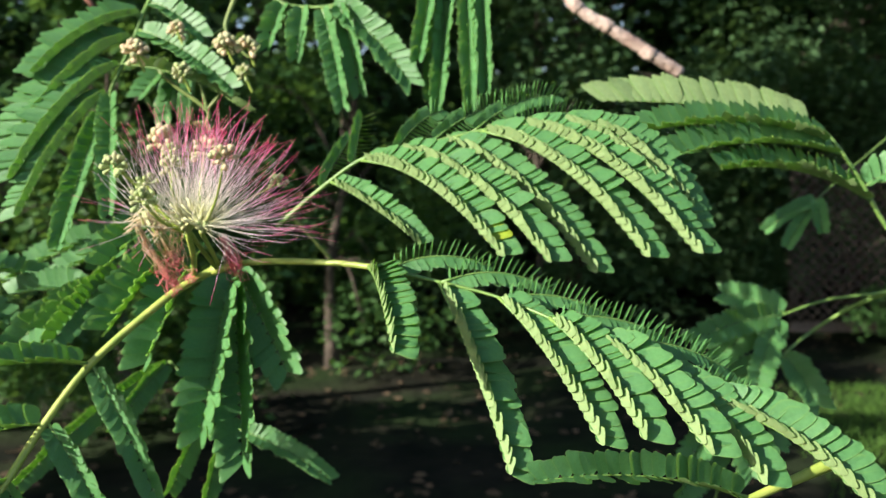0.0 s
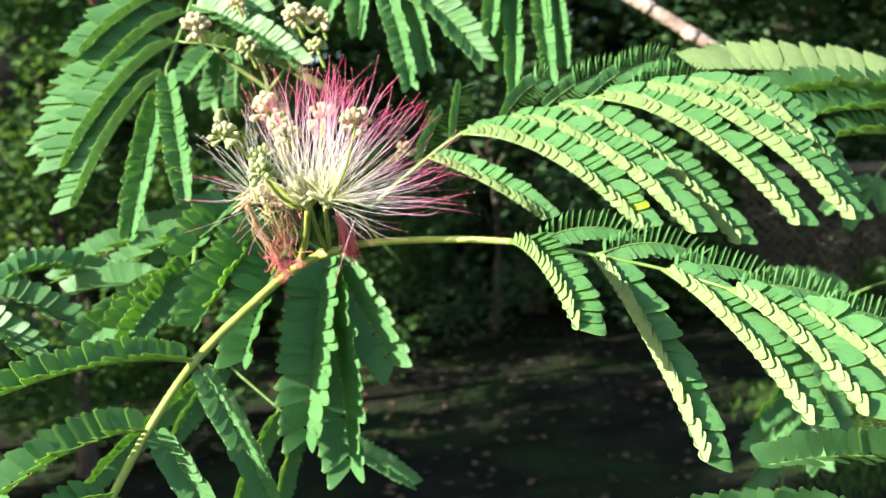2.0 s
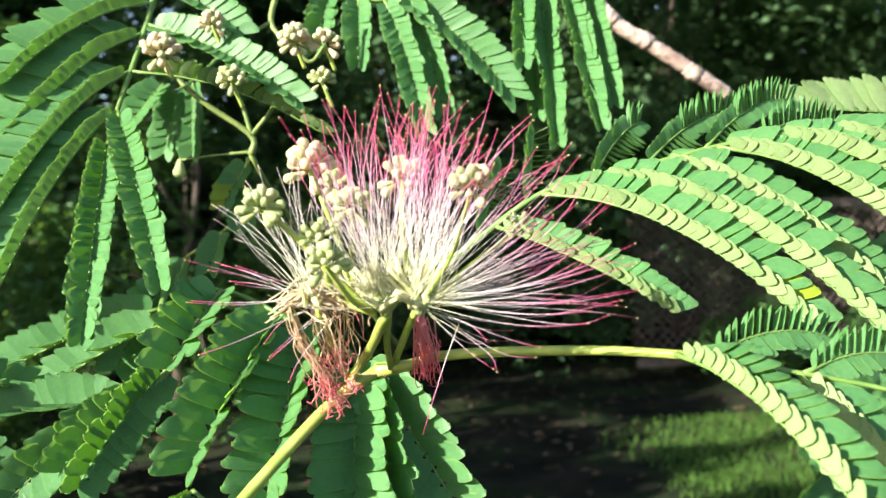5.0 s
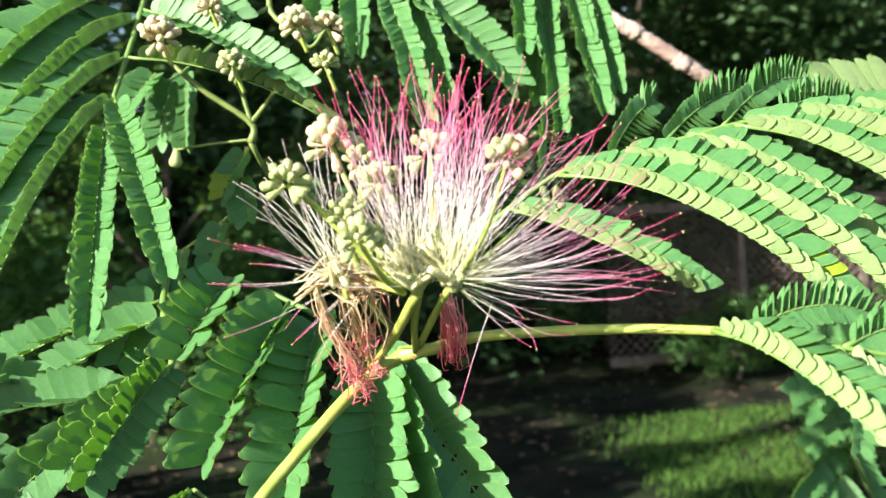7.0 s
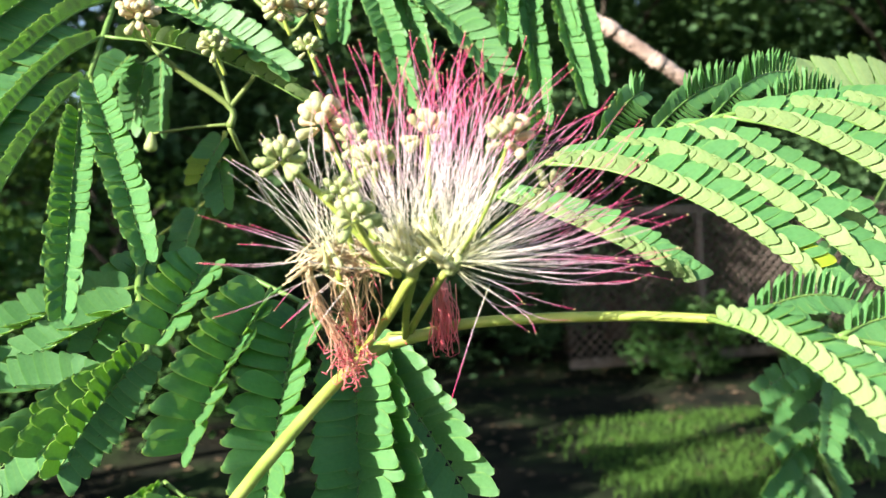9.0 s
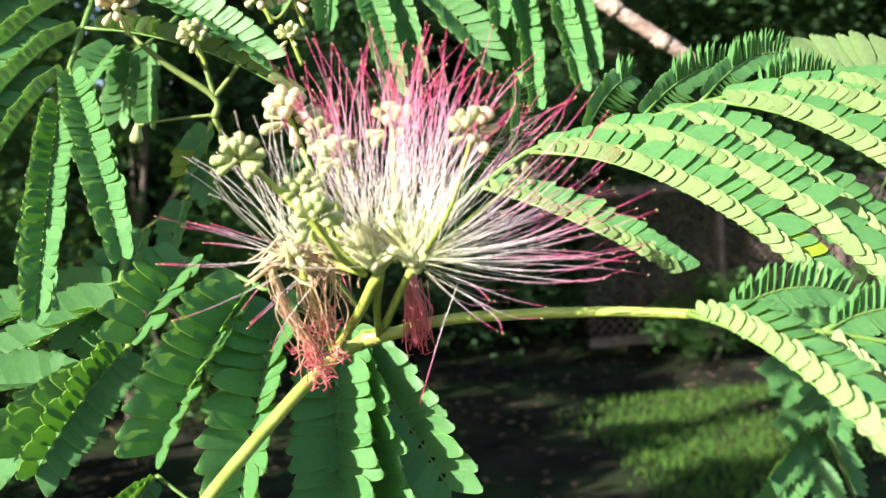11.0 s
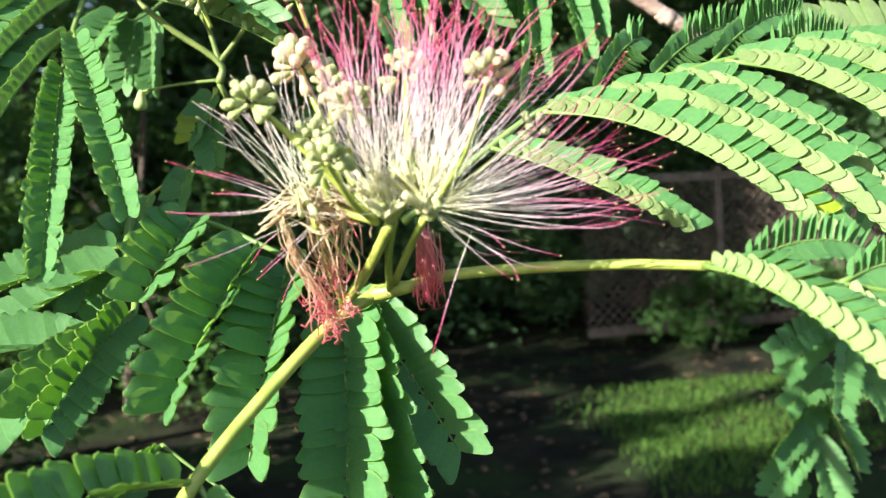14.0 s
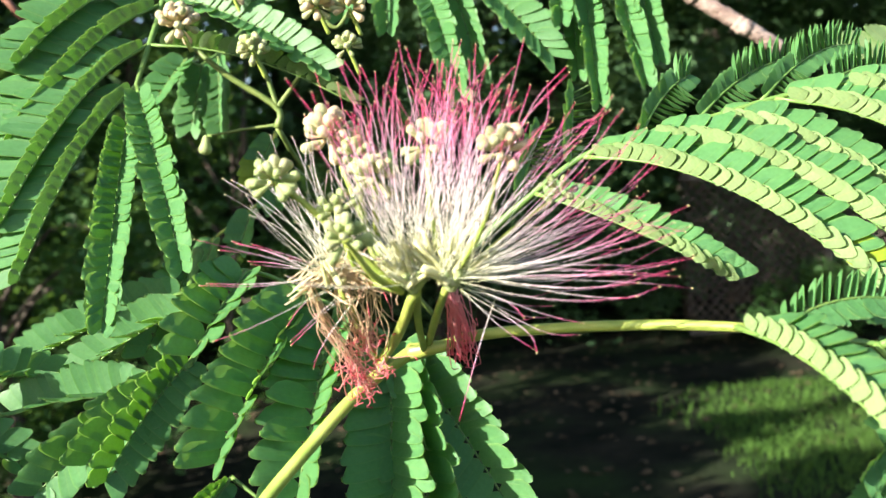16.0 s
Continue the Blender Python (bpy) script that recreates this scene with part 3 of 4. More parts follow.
pinna(leaf_b, (-0.0023, 0.3050, 1.4930), (0.0313, 0.3120, 1.4892), rise=0.12, fold=20, size=0.0060, twist=74, near_twist=5, near_size=0.9, near_wide=0.95, step=0.0021, wide=0.5, up=(0.70, -0.60, 0.35))
pinna(leaf_b, (0.0154, 0.3010, 1.4884), (0.0503, 0.3080, 1.4824), rise=0.12, fold=20, size=0.0060, twist=74, near_twist=5, near_size=0.9, near_wide=0.95, step=0.0021, wide=0.5, up=(0.70, -0.60, 0.35))
pinna(leaf_b, (0.0342, 0.2950, 1.4835), (0.0697, 0.3020, 1.4738), rise=0.10, fold=20, size=0.0060, twist=74, near_twist=5, near_size=0.9, near_wide=0.95, step=0.0021, wide=0.5, up=(0.70, -0.60, 0.35))
pinna(leaf_b, (0.0511, 0.2850, 1.4784), (0.0895, 0.2930, 1.4658), rise=0.10, fold=20, size=0.0060, twist=74, near_twist=5, near_size=0.9, near_wide=0.95, step=0.0021, wide=0.5, up=(0.70, -0.60, 0.35))
pinna(leaf_b, (0.0671, 0.2770, 1.4727), (0.1040, 0.2850, 1.4589), rise=0.10, fold=20, size=0.0060, twist=74, near_twist=5, near_size=0.9, near_wide=0.95, step=0.0021, wide=0.5, up=(0.70, -0.60, 0.35))
pinna(leaf_b, (0.0839, 0.2700, 1.4647), (0.1286, 0.2770, 1.4371), rise=0.08, fold=20, size=0.0060, twist=74, near_twist=5, near_size=0.9, near_wide=0.95, step=0.0021, wide=0.5, up=(0.70, -0.60, 0.35))

# the near leaf at the lower right
leaf_c = compound_leaf([(0.1277, 0.2610, 1.4397), (0.1007, 0.2540, 1.4307), (0.0824, 0.2460, 1.4253), (0.0687, 0.2430, 1.4228), (0.0508, 0.2400, 1.4156), (0.0329, 0.2380, 1.4076)], "near feathery leaf with broad folded pinnae and yellow-green rachis", skin=RACHIS)
pinna(leaf_c, (0.0696, 0.2430, 1.4249), (-0.0076, 0.2310, 1.4208), rise=0.08, size=0.0074, up=(-0.11, -0.62, 0.78), fold=52)
pinna(leaf_c, (0.0504, 0.2400, 1.4166), (-0.0015, 0.2310, 1.4152), rise=0.10, size=0.0074, up=(-0.10, -0.62, 0.78), fold=52)
pinna(leaf_c, (0.1007, 0.2540, 1.4313), (0.0419, 0.2410, 1.4395), rise=0.06, size=0.0074, up=(0.05, -0.62, 0.79), fold=52)
pinna(leaf_c, (0.0695, 0.2430, 1.4222), (0.0660, 0.2360, 1.4012), rise=0.0, size=0.0074, up=(0.1, -1, 0.2), fold=34, twist=5, wide=1.2)
pinna(leaf_c, (0.0750, 0.2440, 1.4228), (0.0831, 0.2410, 1.4005), rise=0.0, size=0.0074, up=(0.1, -1, 0.2), fold=34, twist=5, wide=1.2)

# the stalk from the lower left up to the flower, with pairs of pinnae
leaf_d = compound_leaf([(-0.1435, 0.2720, 1.3884), (-0.1345, 0.2850, 1.4066), (-0.1279, 0.2950, 1.4208), (-0.1188, 0.3060, 1.4387), (-0.1068, 0.3160, 1.4566), (-0.0890, 0.3270, 1.4736), (-0.0786, 0.3330, 1.4818), (-0.0697, 0.3370, 1.4865)], "yellow-green stalk with paired pinnae rising to the flower", r0=0.0012, r1=0.0015, skin=RACHIS)
pinna(leaf_d, (-0.1072, 0.3160, 1.4562), (-0.1567, 0.2720, 1.4525), rise=0.07, size=0.0080, up=(-0.15, -0.62, 0.77), fold=52, step=0.0038)
pinna(leaf_d, (-0.1064, 0.3160, 1.4561), (-0.0837, 0.3150, 1.4060), rise=0.05, fold=44, slant=30, wide=0.9, lean=82, size=0.007, step=0.0034)
pinna(leaf_d, (-0.1192, 0.3060, 1.4387), (-0.1540, 0.2850, 1.4261), rise=0.09, up=(-0.33, -0.62, 0.72), fold=52, step=0.0038)
pinna(leaf_d, (-0.1182, 0.3060, 1.4383), (-0.0911, 0.3000, 1.3935), rise=0.05, fold=44, slant=30, wide=0.9, lean=82, size=0.007, step=0.0034)
pinna(leaf_d, (-0.1282, 0.2950, 1.4218), (-0.1509, 0.2700, 1.4091), rise=0.08, up=(-0.45, -0.62, 0.65), fold=52, step=0.0038)
pinna(leaf_d, (-0.1271, 0.2950, 1.4206), (-0.1153, 0.2900, 1.4015), rise=0.05, fold=44, slant=30, wide=0.9, lean=82, size=0.007, step=0.0034)

# the dark leaf that hangs behind the stalk
leaf_e = compound_leaf([(-0.0718, 0.3750, 1.4838), (-0.0813, 0.3780, 1.4901), (-0.0924, 0.3820, 1.4966), (-0.1032, 0.3880, 1.5022), (-0.1128, 0.3920, 1.5048)], "dark green feathery leaf hanging behind the flower stalk", r0=0.0008, r1=0.0006)
pinna(leaf_e, (-0.1109, 0.3880, 1.5021), (-0.1217, 0.3700, 1.4854), rise=0.03, up=(-0.31, -0.95, 0), fold=54, size=0.0125, step=0.0043, twist=6)
pinna(leaf_e, (-0.0955, 0.3780, 1.4977), (-0.1159, 0.3550, 1.4619), rise=0.03, up=(-0.41, -0.91, 0), fold=60, size=0.0142, step=0.0043, twist=6)
pinna(leaf_e, (-0.0886, 0.3740, 1.4925), (-0.0983, 0.3450, 1.4507), rise=0.03, up=(-0.31, -0.95, 0), fold=54, size=0.0142, step=0.0043, twist=6)
pinna(leaf_e, (-0.0814, 0.3680, 1.4760), (-0.0781, 0.3450, 1.4230), rise=0.03, up=(-0.21, -0.98, 0), fold=48, size=0.0142, step=0.0043, twist=6)
pinna(leaf_e, (-0.0758, 0.3680, 1.4763), (-0.0486, 0.3620, 1.4444), rise=0.03, up=(0.00, -1.00, 0), fold=36, size=0.0115, step=0.0043, twist=6)
pinna(leaf_e, (-0.0728, 0.3720, 1.4682), (-0.0637, 0.3500, 1.4109), rise=0.03, up=(-0.21, -0.98, 0), fold=48, size=0.0142, step=0.0043, twist=6)

# the tall leaf at the upper left
leaf_f = compound_leaf([(-0.1309, 0.4650, 1.6136), (-0.1339, 0.4550, 1.6001), (-0.1374, 0.4480, 1.5849), (-0.1428, 0.4360, 1.5639), (-0.1461, 0.4300, 1.5511)], "large bright green feathery leaf hanging beside the bud stalks")
pinna(leaf_f, (-0.1302, 0.4550, 1.5993), (-0.1764, 0.4300, 1.5694), rise=0.10, twist=5, near_twist=8, step=0.0028, near_size=0.36, size=0.013, wide=1.4, near_wide=1.0, slant=18, lean=165, fold=62)
pinna(leaf_f, (-0.1351, 0.4500, 1.5887), (-0.1850, 0.4200, 1.5300), rise=0.12, twist=5, near_twist=8, step=0.0028, near_size=0.27, size=0.02, wide=1.4, near_wide=1.0, slant=18, lean=165, fold=62)
pinna(leaf_f, (-0.1435, 0.4450, 1.5747), (-0.1790, 0.4100, 1.5210), rise=0.10, twist=5, near_twist=8, step=0.0028, near_size=0.3, size=0.0175, wide=1.4, near_wide=1.0, slant=18, lean=165, fold=62)
pinna(leaf_f, (-0.1450, 0.4340, 1.5620), (-0.1740, 0.4050, 1.5050), rise=0.09, twist=5, near_twist=8, step=0.0028, near_size=0.36, size=0.014, wide=1.4, near_wide=1.0, slant=18, lean=165, fold=62)
pinna(leaf_f, (-0.1453, 0.4300, 1.5524), (-0.1439, 0.3750, 1.4940), rise=0.02, twist=5, wide=1.0, step=0.0032, fold=50, lean=80, size=0.0088, slant=36)
pinna(leaf_f, (-0.1430, 0.4340, 1.5615), (-0.1242, 0.3800, 1.5067), rise=0.02, twist=5, wide=1.0, step=0.0032, fold=50, lean=80, size=0.0088, slant=36)
pinna(leaf_f, (-0.1335, 0.4500, 1.5920), (-0.0847, 0.4300, 1.5613), rise=0.06, size=0.0085, lean=62, fold=40, twist=4, slant=24, wide=1.0, step=0.0032)
pinna(leaf_f, (-0.1420, 0.4450, 1.5738), (-0.0774, 0.4300, 1.5505), rise=0.07, size=0.0070, up=(0.1, 0.45, 0.9), fold=52, twist=30, slant=30, wide=0.7, step=0.0034)
pinna(leaf_f, (-0.1322, 0.4600, 1.6060), (-0.1038, 0.4500, 1.5881), rise=0.08, size=0.0080, lean=62, fold=40, twist=4, slant=24, wide=1.0, step=0.0032)

# leaves that hang from above
leaf_g = compound_leaf([(-0.0913, 0.5000, 1.6300), (-0.0760, 0.4900, 1.6120), (-0.0608, 0.4850, 1.6075), (-0.0457, 0.4820, 1.6080), (-0.0305, 0.4800, 1.6146)], "feathery leaf hanging from above with one broad pinna")
pinna(leaf_g, (-0.0730, 0.4900, 1.6083), (-0.0793, 0.4800, 1.5876), rise=0.10, twist=4, lean=100, fold=50, wide=1.0, size=0.0088, step=0.0032, slant=28)
pinna(leaf_g, (-0.0623, 0.4850, 1.6069), (-0.0638, 0.4750, 1.5804), rise=0.10, twist=4, lean=100, fold=50, wide=1.0, size=0.0088, step=0.0032, slant=28)
pinna(leaf_g, (-0.0524, 0.4830, 1.6045), (-0.0401, 0.4700, 1.5555), rise=0.10, twist=4, lean=100, fold=50, wide=1.0, size=0.0088, step=0.0032, slant=28)
pinna(leaf_g, (-0.0487, 0.4820, 1.6065), (-0.0064, 0.4700, 1.5672), rise=0.10, twist=4, lean=75, fold=38, wide=1.0, size=0.0115, step=0.0032, slant=28)
pinna(leaf_g, (-0.0413, 0.4820, 1.6034), (-0.0323, 0.4750, 1.5633), rise=0.10, twist=4, lean=100, fold=50, wide=1.0, size=0.0088, step=0.0032, slant=28)
leaf_h = compound_leaf([(-0.0034, 0.5000, 1.6471), (0.0054, 0.5000, 1.6334), (0.0171, 0.5000, 1.6310), (0.0314, 0.5000, 1.6332)], "feathery leaf with long narrow pinnae hanging straight down")
pinna(leaf_h, (0.0017, 0.5000, 1.6311), (-0.0024, 0.4700, 1.5795), rise=0.0, slant=34, twist=4, lean=97, fold=58, wide=1.0, step=0.0032, size=0.0095)
pinna(leaf_h, (0.0123, 0.5000, 1.6310), (0.0067, 0.4600, 1.5489), rise=0.0, slant=34, twist=4, lean=97, fold=58, wide=1.0, step=0.0032, size=0.0095)
pinna(leaf_h, (0.0206, 0.5000, 1.6310), (0.0235, 0.4600, 1.5542), rise=0.0, slant=34, twist=4, lean=97, fold=58, wide=1.0, step=0.0032, size=0.0095)
pinna(leaf_h, (0.0290, 0.5000, 1.6321), (0.0304, 0.4650, 1.5630), rise=0.0, slant=34, twist=4, lean=97, fold=58, wide=1.0, step=0.0032, size=0.0095)
pinna(leaf_h, (0.0088, 0.5000, 1.6322), (0.0034, 0.4750, 1.5613), rise=0.0, slant=34, twist=4, lean=97, fold=58, wide=1.0, step=0.0032, size=0.0095)
leaf_k = compound_leaf([(-0.1733, 0.3320, 1.6153), (-0.1843, 0.3320, 1.6011), (-0.1947, 0.3320, 1.5973)], "feathery pinnae hanging at the edge of the branch")
pinna(leaf_k, (-0.1874, 0.3320, 1.5992), (-0.1909, 0.3160, 1.5326), rise=0.0, twist=5, fold=46, wide=1.0, slant=26, step=0.0034, size=0.0088, lean=78)
pinna(leaf_k, (-0.1916, 0.3320, 1.5983), (-0.1867, 0.3160, 1.5470), rise=0.0, twist=5, fold=46, wide=1.0, slant=26, step=0.0034, size=0.0088, lean=78)
pinna(leaf_k, (-0.1811, 0.3320, 1.6032), (-0.1793, 0.3200, 1.5622), rise=0.0, twist=5, fold=46, wide=1.0, slant=26, step=0.0034, size=0.0088, lean=78)

# the pale leaf at the upper right
leaf_i = compound_leaf([(0.2357, 0.4250, 1.4564), (0.2071, 0.4250, 1.4969), (0.1948, 0.4250, 1.5182), (0.1834, 0.4250, 1.5345), (0.1764, 0.4300, 1.5436)], "pale sunlit feathery leaf with broad pinnae spread towards the light")
pinna(leaf_i, (0.1747, 0.4250, 1.5416), (0.0809, 0.4250, 1.5536), rise=0.03, fold=80, size=0.0155, near_slant=30, up=(0.10, 0.50, 0.86), step=0.0042, wide=1.0, twist=0, near_twist=-3)
pinna(leaf_i, (0.1834, 0.4250, 1.5333), (0.0894, 0.4100, 1.5372), rise=0.07, up=(0, -0.5, 0.85), fold=50, size=0.011)
pinna(leaf_i, (0.2012, 0.4250, 1.5082), (0.1279, 0.4000, 1.5222), rise=0.08, up=(0, -0.5, 0.85), fold=45, size=0.011)
pinna(leaf_i, (0.1872, 0.4250, 1.5283), (0.0939, 0.4000, 1.5230), rise=0.08, up=(0, -0.6, 0.75), fold=45, size=0.011)
pinna(leaf_i, (0.1973, 0.4250, 1.5145), (0.2218, 0.4200, 1.5241), rise=0.08, up=(0, -0.6, 0.75), fold=45, size=0.011)
leaf_j = compound_leaf([(0.3273, 0.6000, 1.4566), (0.2816, 0.6000, 1.4472), (0.2440, 0.6000, 1.4420), (0.2154, 0.6000, 1.4320)], "small feathery leaf on a thin yellow-green twig")
pinna(leaf_j, (0.2161, 0.6000, 1.4320), (0.1941, 0.5800, 1.3859), rise=0.05, up=(0.1, -0.9, 0.3), fold=25, size=0.0105, wide=1.05)
pinna(leaf_j, (0.2178, 0.6000, 1.4327), (0.1560, 0.5800, 1.4190), rise=0.05, up=(0.1, -0.9, 0.3), fold=25, size=0.0105, wide=1.05)
pinna(leaf_j, (0.2195, 0.6000, 1.4349), (0.1857, 0.6200, 1.4442), rise=0.05, up=(0.1, -0.9, 0.3), fold=25, size=0.0105, wide=1.05)
pinna(leaf_j, (0.2143, 0.6000, 1.4302), (0.1747, 0.6000, 1.4033), rise=0.05, up=(0.1, -0.9, 0.3), fold=25, size=0.0105, wide=1.05)
leaf_p = compound_leaf([(0.2816, 0.6000, 1.4472), (0.2643, 0.6200, 1.4327), (0.2478, 0.6300, 1.4185), (0.2251, 0.6200, 1.4039), (0.2046, 0.6100, 1.3848), (0.1883, 0.6000, 1.3662), (0.1823, 0.6000, 1.3432), (0.1759, 0.6000, 1.3068)], "out-of-focus feathery leaf hanging above the lawn")
pinna(leaf_p, (0.2148, 0.6150, 1.3951), (0.1750, 0.6000, 1.3845), rise=0.06, up=(-0.1, -0.85, 0.45), fold=34, size=0.0125, twist=5, wide=1.1)
pinna(leaf_p, (0.2035, 0.6100, 1.3825), (0.1610, 0.5900, 1.3640), rise=0.06, up=(0.55, -0.8, 0.1), fold=45, size=0.0125, twist=5, wide=1.1)
pinna(leaf_p, (0.1900, 0.6000, 1.3667), (0.1569, 0.5900, 1.3421), rise=0.06, up=(-0.1, -0.85, 0.45), fold=34, size=0.0125, twist=5, wide=1.1)
pinna(leaf_p, (0.2035, 0.6100, 1.3825), (0.2139, 0.6000, 1.3475), rise=0.06, up=(0.55, -0.8, 0.1), fold=45, size=0.0125, twist=5, wide=1.1)
pinna(leaf_p, (0.1901, 0.6000, 1.3677), (0.1974, 0.5900, 1.3316), rise=0.06, up=(-0.1, -0.85, 0.45), fold=34, size=0.0125, twist=5, wide=1.1)
pinna(leaf_p, (0.1832, 0.6000, 1.3481), (0.1510, 0.5900, 1.3189), rise=0.06, up=(0.55, -0.8, 0.1), fold=45, size=0.0125, twist=5, wide=1.1)
pinna(leaf_p, (0.2251, 0.6200, 1.4039), (0.2454, 0.6100, 1.3716), rise=0.06, up=(-0.1, -0.85, 0.45), fold=34, size=0.0125, twist=5, wide=1.1)

leaf_s = compound_leaf([(0.3100, 0.6600, 1.5500), (0.2700, 0.6300, 1.5250), (0.2440, 0.6100, 1.5080), (0.2260, 0.6000, 1.4960)], "small out-of-focus leaf hanging before the fence", r0=0.0006, r1=0.0004)
for tip in ((0.2060, 0.6000, 1.4860), (0.2180, 0.5950, 1.4760), (0.2400, 0.5950, 1.4850)):
    pinna(leaf_s, (0.2400, 0.6080, 1.5060), tip, rise=0.04, up=(-0.2, -0.85, 0.45), fold=40, size=0.0066, step=0.0034, twist=5, wide=1.0)

# leaves at the lower left
leaf_l = compound_leaf([(-0.1964, 0.3850, 1.4785), (-0.2010, 0.3700, 1.4654), (-0.1990, 0.3400, 1.4540), (-0.1979, 0.3100, 1.4379), (-0.1951, 0.2770, 1.4269)], "bright green feathery leaf with hanging pinnae at the branch's side")
pinna(leaf_l, (-0.1989, 0.3850, 1.4756), (-0.1638, 0.4100, 1.4729), rise=0.15, up=(0.00, -0.62, 0.79), fold=52)
pinna(leaf_l, (-0.1992, 0.3800, 1.4726), (-0.1702, 0.3900, 1.4563), rise=0.10, up=(0.31, -0.62, 0.72), fold=52)
pinna(leaf_l, (-0.2005, 0.3700, 1.4673), (-0.1797, 0.3700, 1.4494), rise=0.08, up=(0.49, -0.62, 0.62), fold=52)
pinna(leaf_l, (-0.1998, 0.3550, 1.4595), (-0.1620, 0.3000, 1.4150), rise=0.08, twist=5, fold=46, wide=1.0, slant=26, lean=74)
pinna(leaf_l, (-0.1989, 0.3350, 1.4510), (-0.1744, 0.2900, 1.4086), rise=0.06, twist=5, fold=46, wide=1.0, slant=26, lean=74)
pinna(leaf_l, (-0.1979, 0.3150, 1.4400), (-0.1866, 0.2800, 1.4074), rise=0.02, twist=5, fold=46, wide=1.0, slant=26, lean=74)
pinna(leaf_l, (-0.2003, 0.3750, 1.4697), (-0.2292, 0.3600, 1.4604), rise=0.06, up=(-0.25, -0.62, 0.75), fold=52)
pinna(leaf_l, (-0.1995, 0.3520, 1.4592), (-0.2229, 0.3400, 1.4472), rise=0.06, up=(-0.36, -0.62, 0.70), fold=52)
pinna(leaf_l, (-0.1985, 0.3300, 1.4479), (-0.2117, 0.3100, 1.4354), rise=0.06, up=(-0.48, -0.62, 0.63), fold=52)
leaf_m = compound_leaf([(-0.1321, 0.4500, 1.5085), (-0.1308, 0.4200, 1.4956), (-0.1267, 0.4000, 1.4823), (-0.1301, 0.3950, 1.4768), (-0.1355, 0.3900, 1.4733)], "shaded feathery leaf among the lower foliage")
pinna(leaf_m, (-0.1276, 0.4000, 1.4801), (-0.1470, 0.3750, 1.4554), rise=0.05, up=(0.6, -0.5, 0.4), fold=40)
pinna(leaf_m, (-0.1353, 0.4400, 1.5053), (-0.1450, 0.4200, 1.4799), rise=0.05, up=(0.1, -1, 0.2), fold=34, twist=5, wide=1.2)
pinna(leaf_m, (-0.1475, 0.4200, 1.4801), (-0.1651, 0.4200, 1.4748), rise=0.05, up=(-0.26, -0.62, 0.74), fold=52)
pinna(leaf_m, (-0.1347, 0.3950, 1.4771), (-0.1523, 0.3800, 1.4590), rise=0.05, up=(0.1, -1, 0.2), fold=34, twist=5, wide=1.2)
pinna(leaf_m, (-0.1498, 0.4000, 1.4733), (-0.1655, 0.3800, 1.4526), rise=0.05, up=(0.1, -1, 0.2), fold=34, twist=5, wide=1.2)
pinna(leaf_m, (-0.1577, 0.4000, 1.4706), (-0.1760, 0.4000, 1.4703), rise=0.05, up=(-0.07, -0.62, 0.79), fold=52)
pinna(leaf_m, (-0.1718, 0.4300, 1.4793), (-0.1922, 0.4300, 1.4736), rise=0.05, up=(-0.25, -0.62, 0.75), fold=52)
leaf_n = compound_leaf([(-0.1183, 0.5250, 1.5950), (-0.1270, 0.5100, 1.5835), (-0.1340, 0.5000, 1.5770), (-0.1382, 0.5000, 1.5795)], "half-shaded feathery leaf deep in the foliage", r0=0.0007, r1=0.0004)
pinna(leaf_n, (-0.1382, 0.5000, 1.5795), (-0.1488, 0.4900, 1.5644), rise=0.05, size=0.0090, up=(-0.3, -0.9, 0.3), fold=34, twist=5, slant=24, step=0.0036, wide=1.1)
pinna(leaf_n, (-0.1316, 0.5000, 1.5770), (-0.1391, 0.5000, 1.5537), rise=0.02, size=0.0085, up=(-0.35, -0.85, 0.3), fold=34, twist=5, slant=24, step=0.0036, wide=1.1)
pinna(leaf_n, (-0.1273, 0.5100, 1.5800), (-0.1301, 0.5100, 1.5534), rise=0.0, size=0.0075, up=(-0.35, -0.85, 0.3), fold=34, twist=5, slant=24, step=0.0036, wide=1.1)
leaf_q = compound_leaf([(-0.1046, 0.4600, 1.5466), (-0.1075, 0.4600, 1.5360), (-0.1105, 0.4600, 1.5249), (-0.1276, 0.4600, 1.5128), (-0.1355, 0.4600, 1.5083)], "green feathery leaf with yellowing leaflets below the bud twig", r0=0.0006, r1=0.0005, skin=RACHIS)
pinna(leaf_q, (-0.1050, 0.4600, 1.5455), (-0.1140, 0.4600, 1.5301), rise=0.02, up=(-0.40, -0.85, 0.30), yellow=(range(0, 3), 1), fold=34, twist=5, slant=24, wide=1.1, size=0.0072, step=0.0028)
pinna(leaf_q, (-0.1075, 0.4600, 1.5360), (-0.1060, 0.4550, 1.5215), rise=0.02, up=(-0.40, -0.85, 0.30), fold=34, twist=5, slant=24, wide=1.1, size=0.0072, step=0.0028)
pinna(leaf_q, (-0.1150, 0.4600, 1.5220), (-0.1195, 0.4560, 1.5080), rise=0.02, up=(-0.40, -0.85, 0.30), fold=34, twist=5, slant=24, wide=1.1, size=0.0072, step=0.0028)
pinna(leaf_q, (-0.1276, 0.4600, 1.5128), (-0.1330, 0.4560, 1.4990), rise=0.02, up=(-0.40, -0.85, 0.30), fold=34, twist=5, slant=24, wide=1.1, size=0.0072, step=0.0028)
leaf_o = compound_leaf([(-0.1311, 0.4700, 1.4282), (-0.1111, 0.4600, 1.4130), (-0.0918, 0.4500, 1.3984)], "dark feathery leaf hanging in the shade below", r0=0.0006, r1=0.0004)
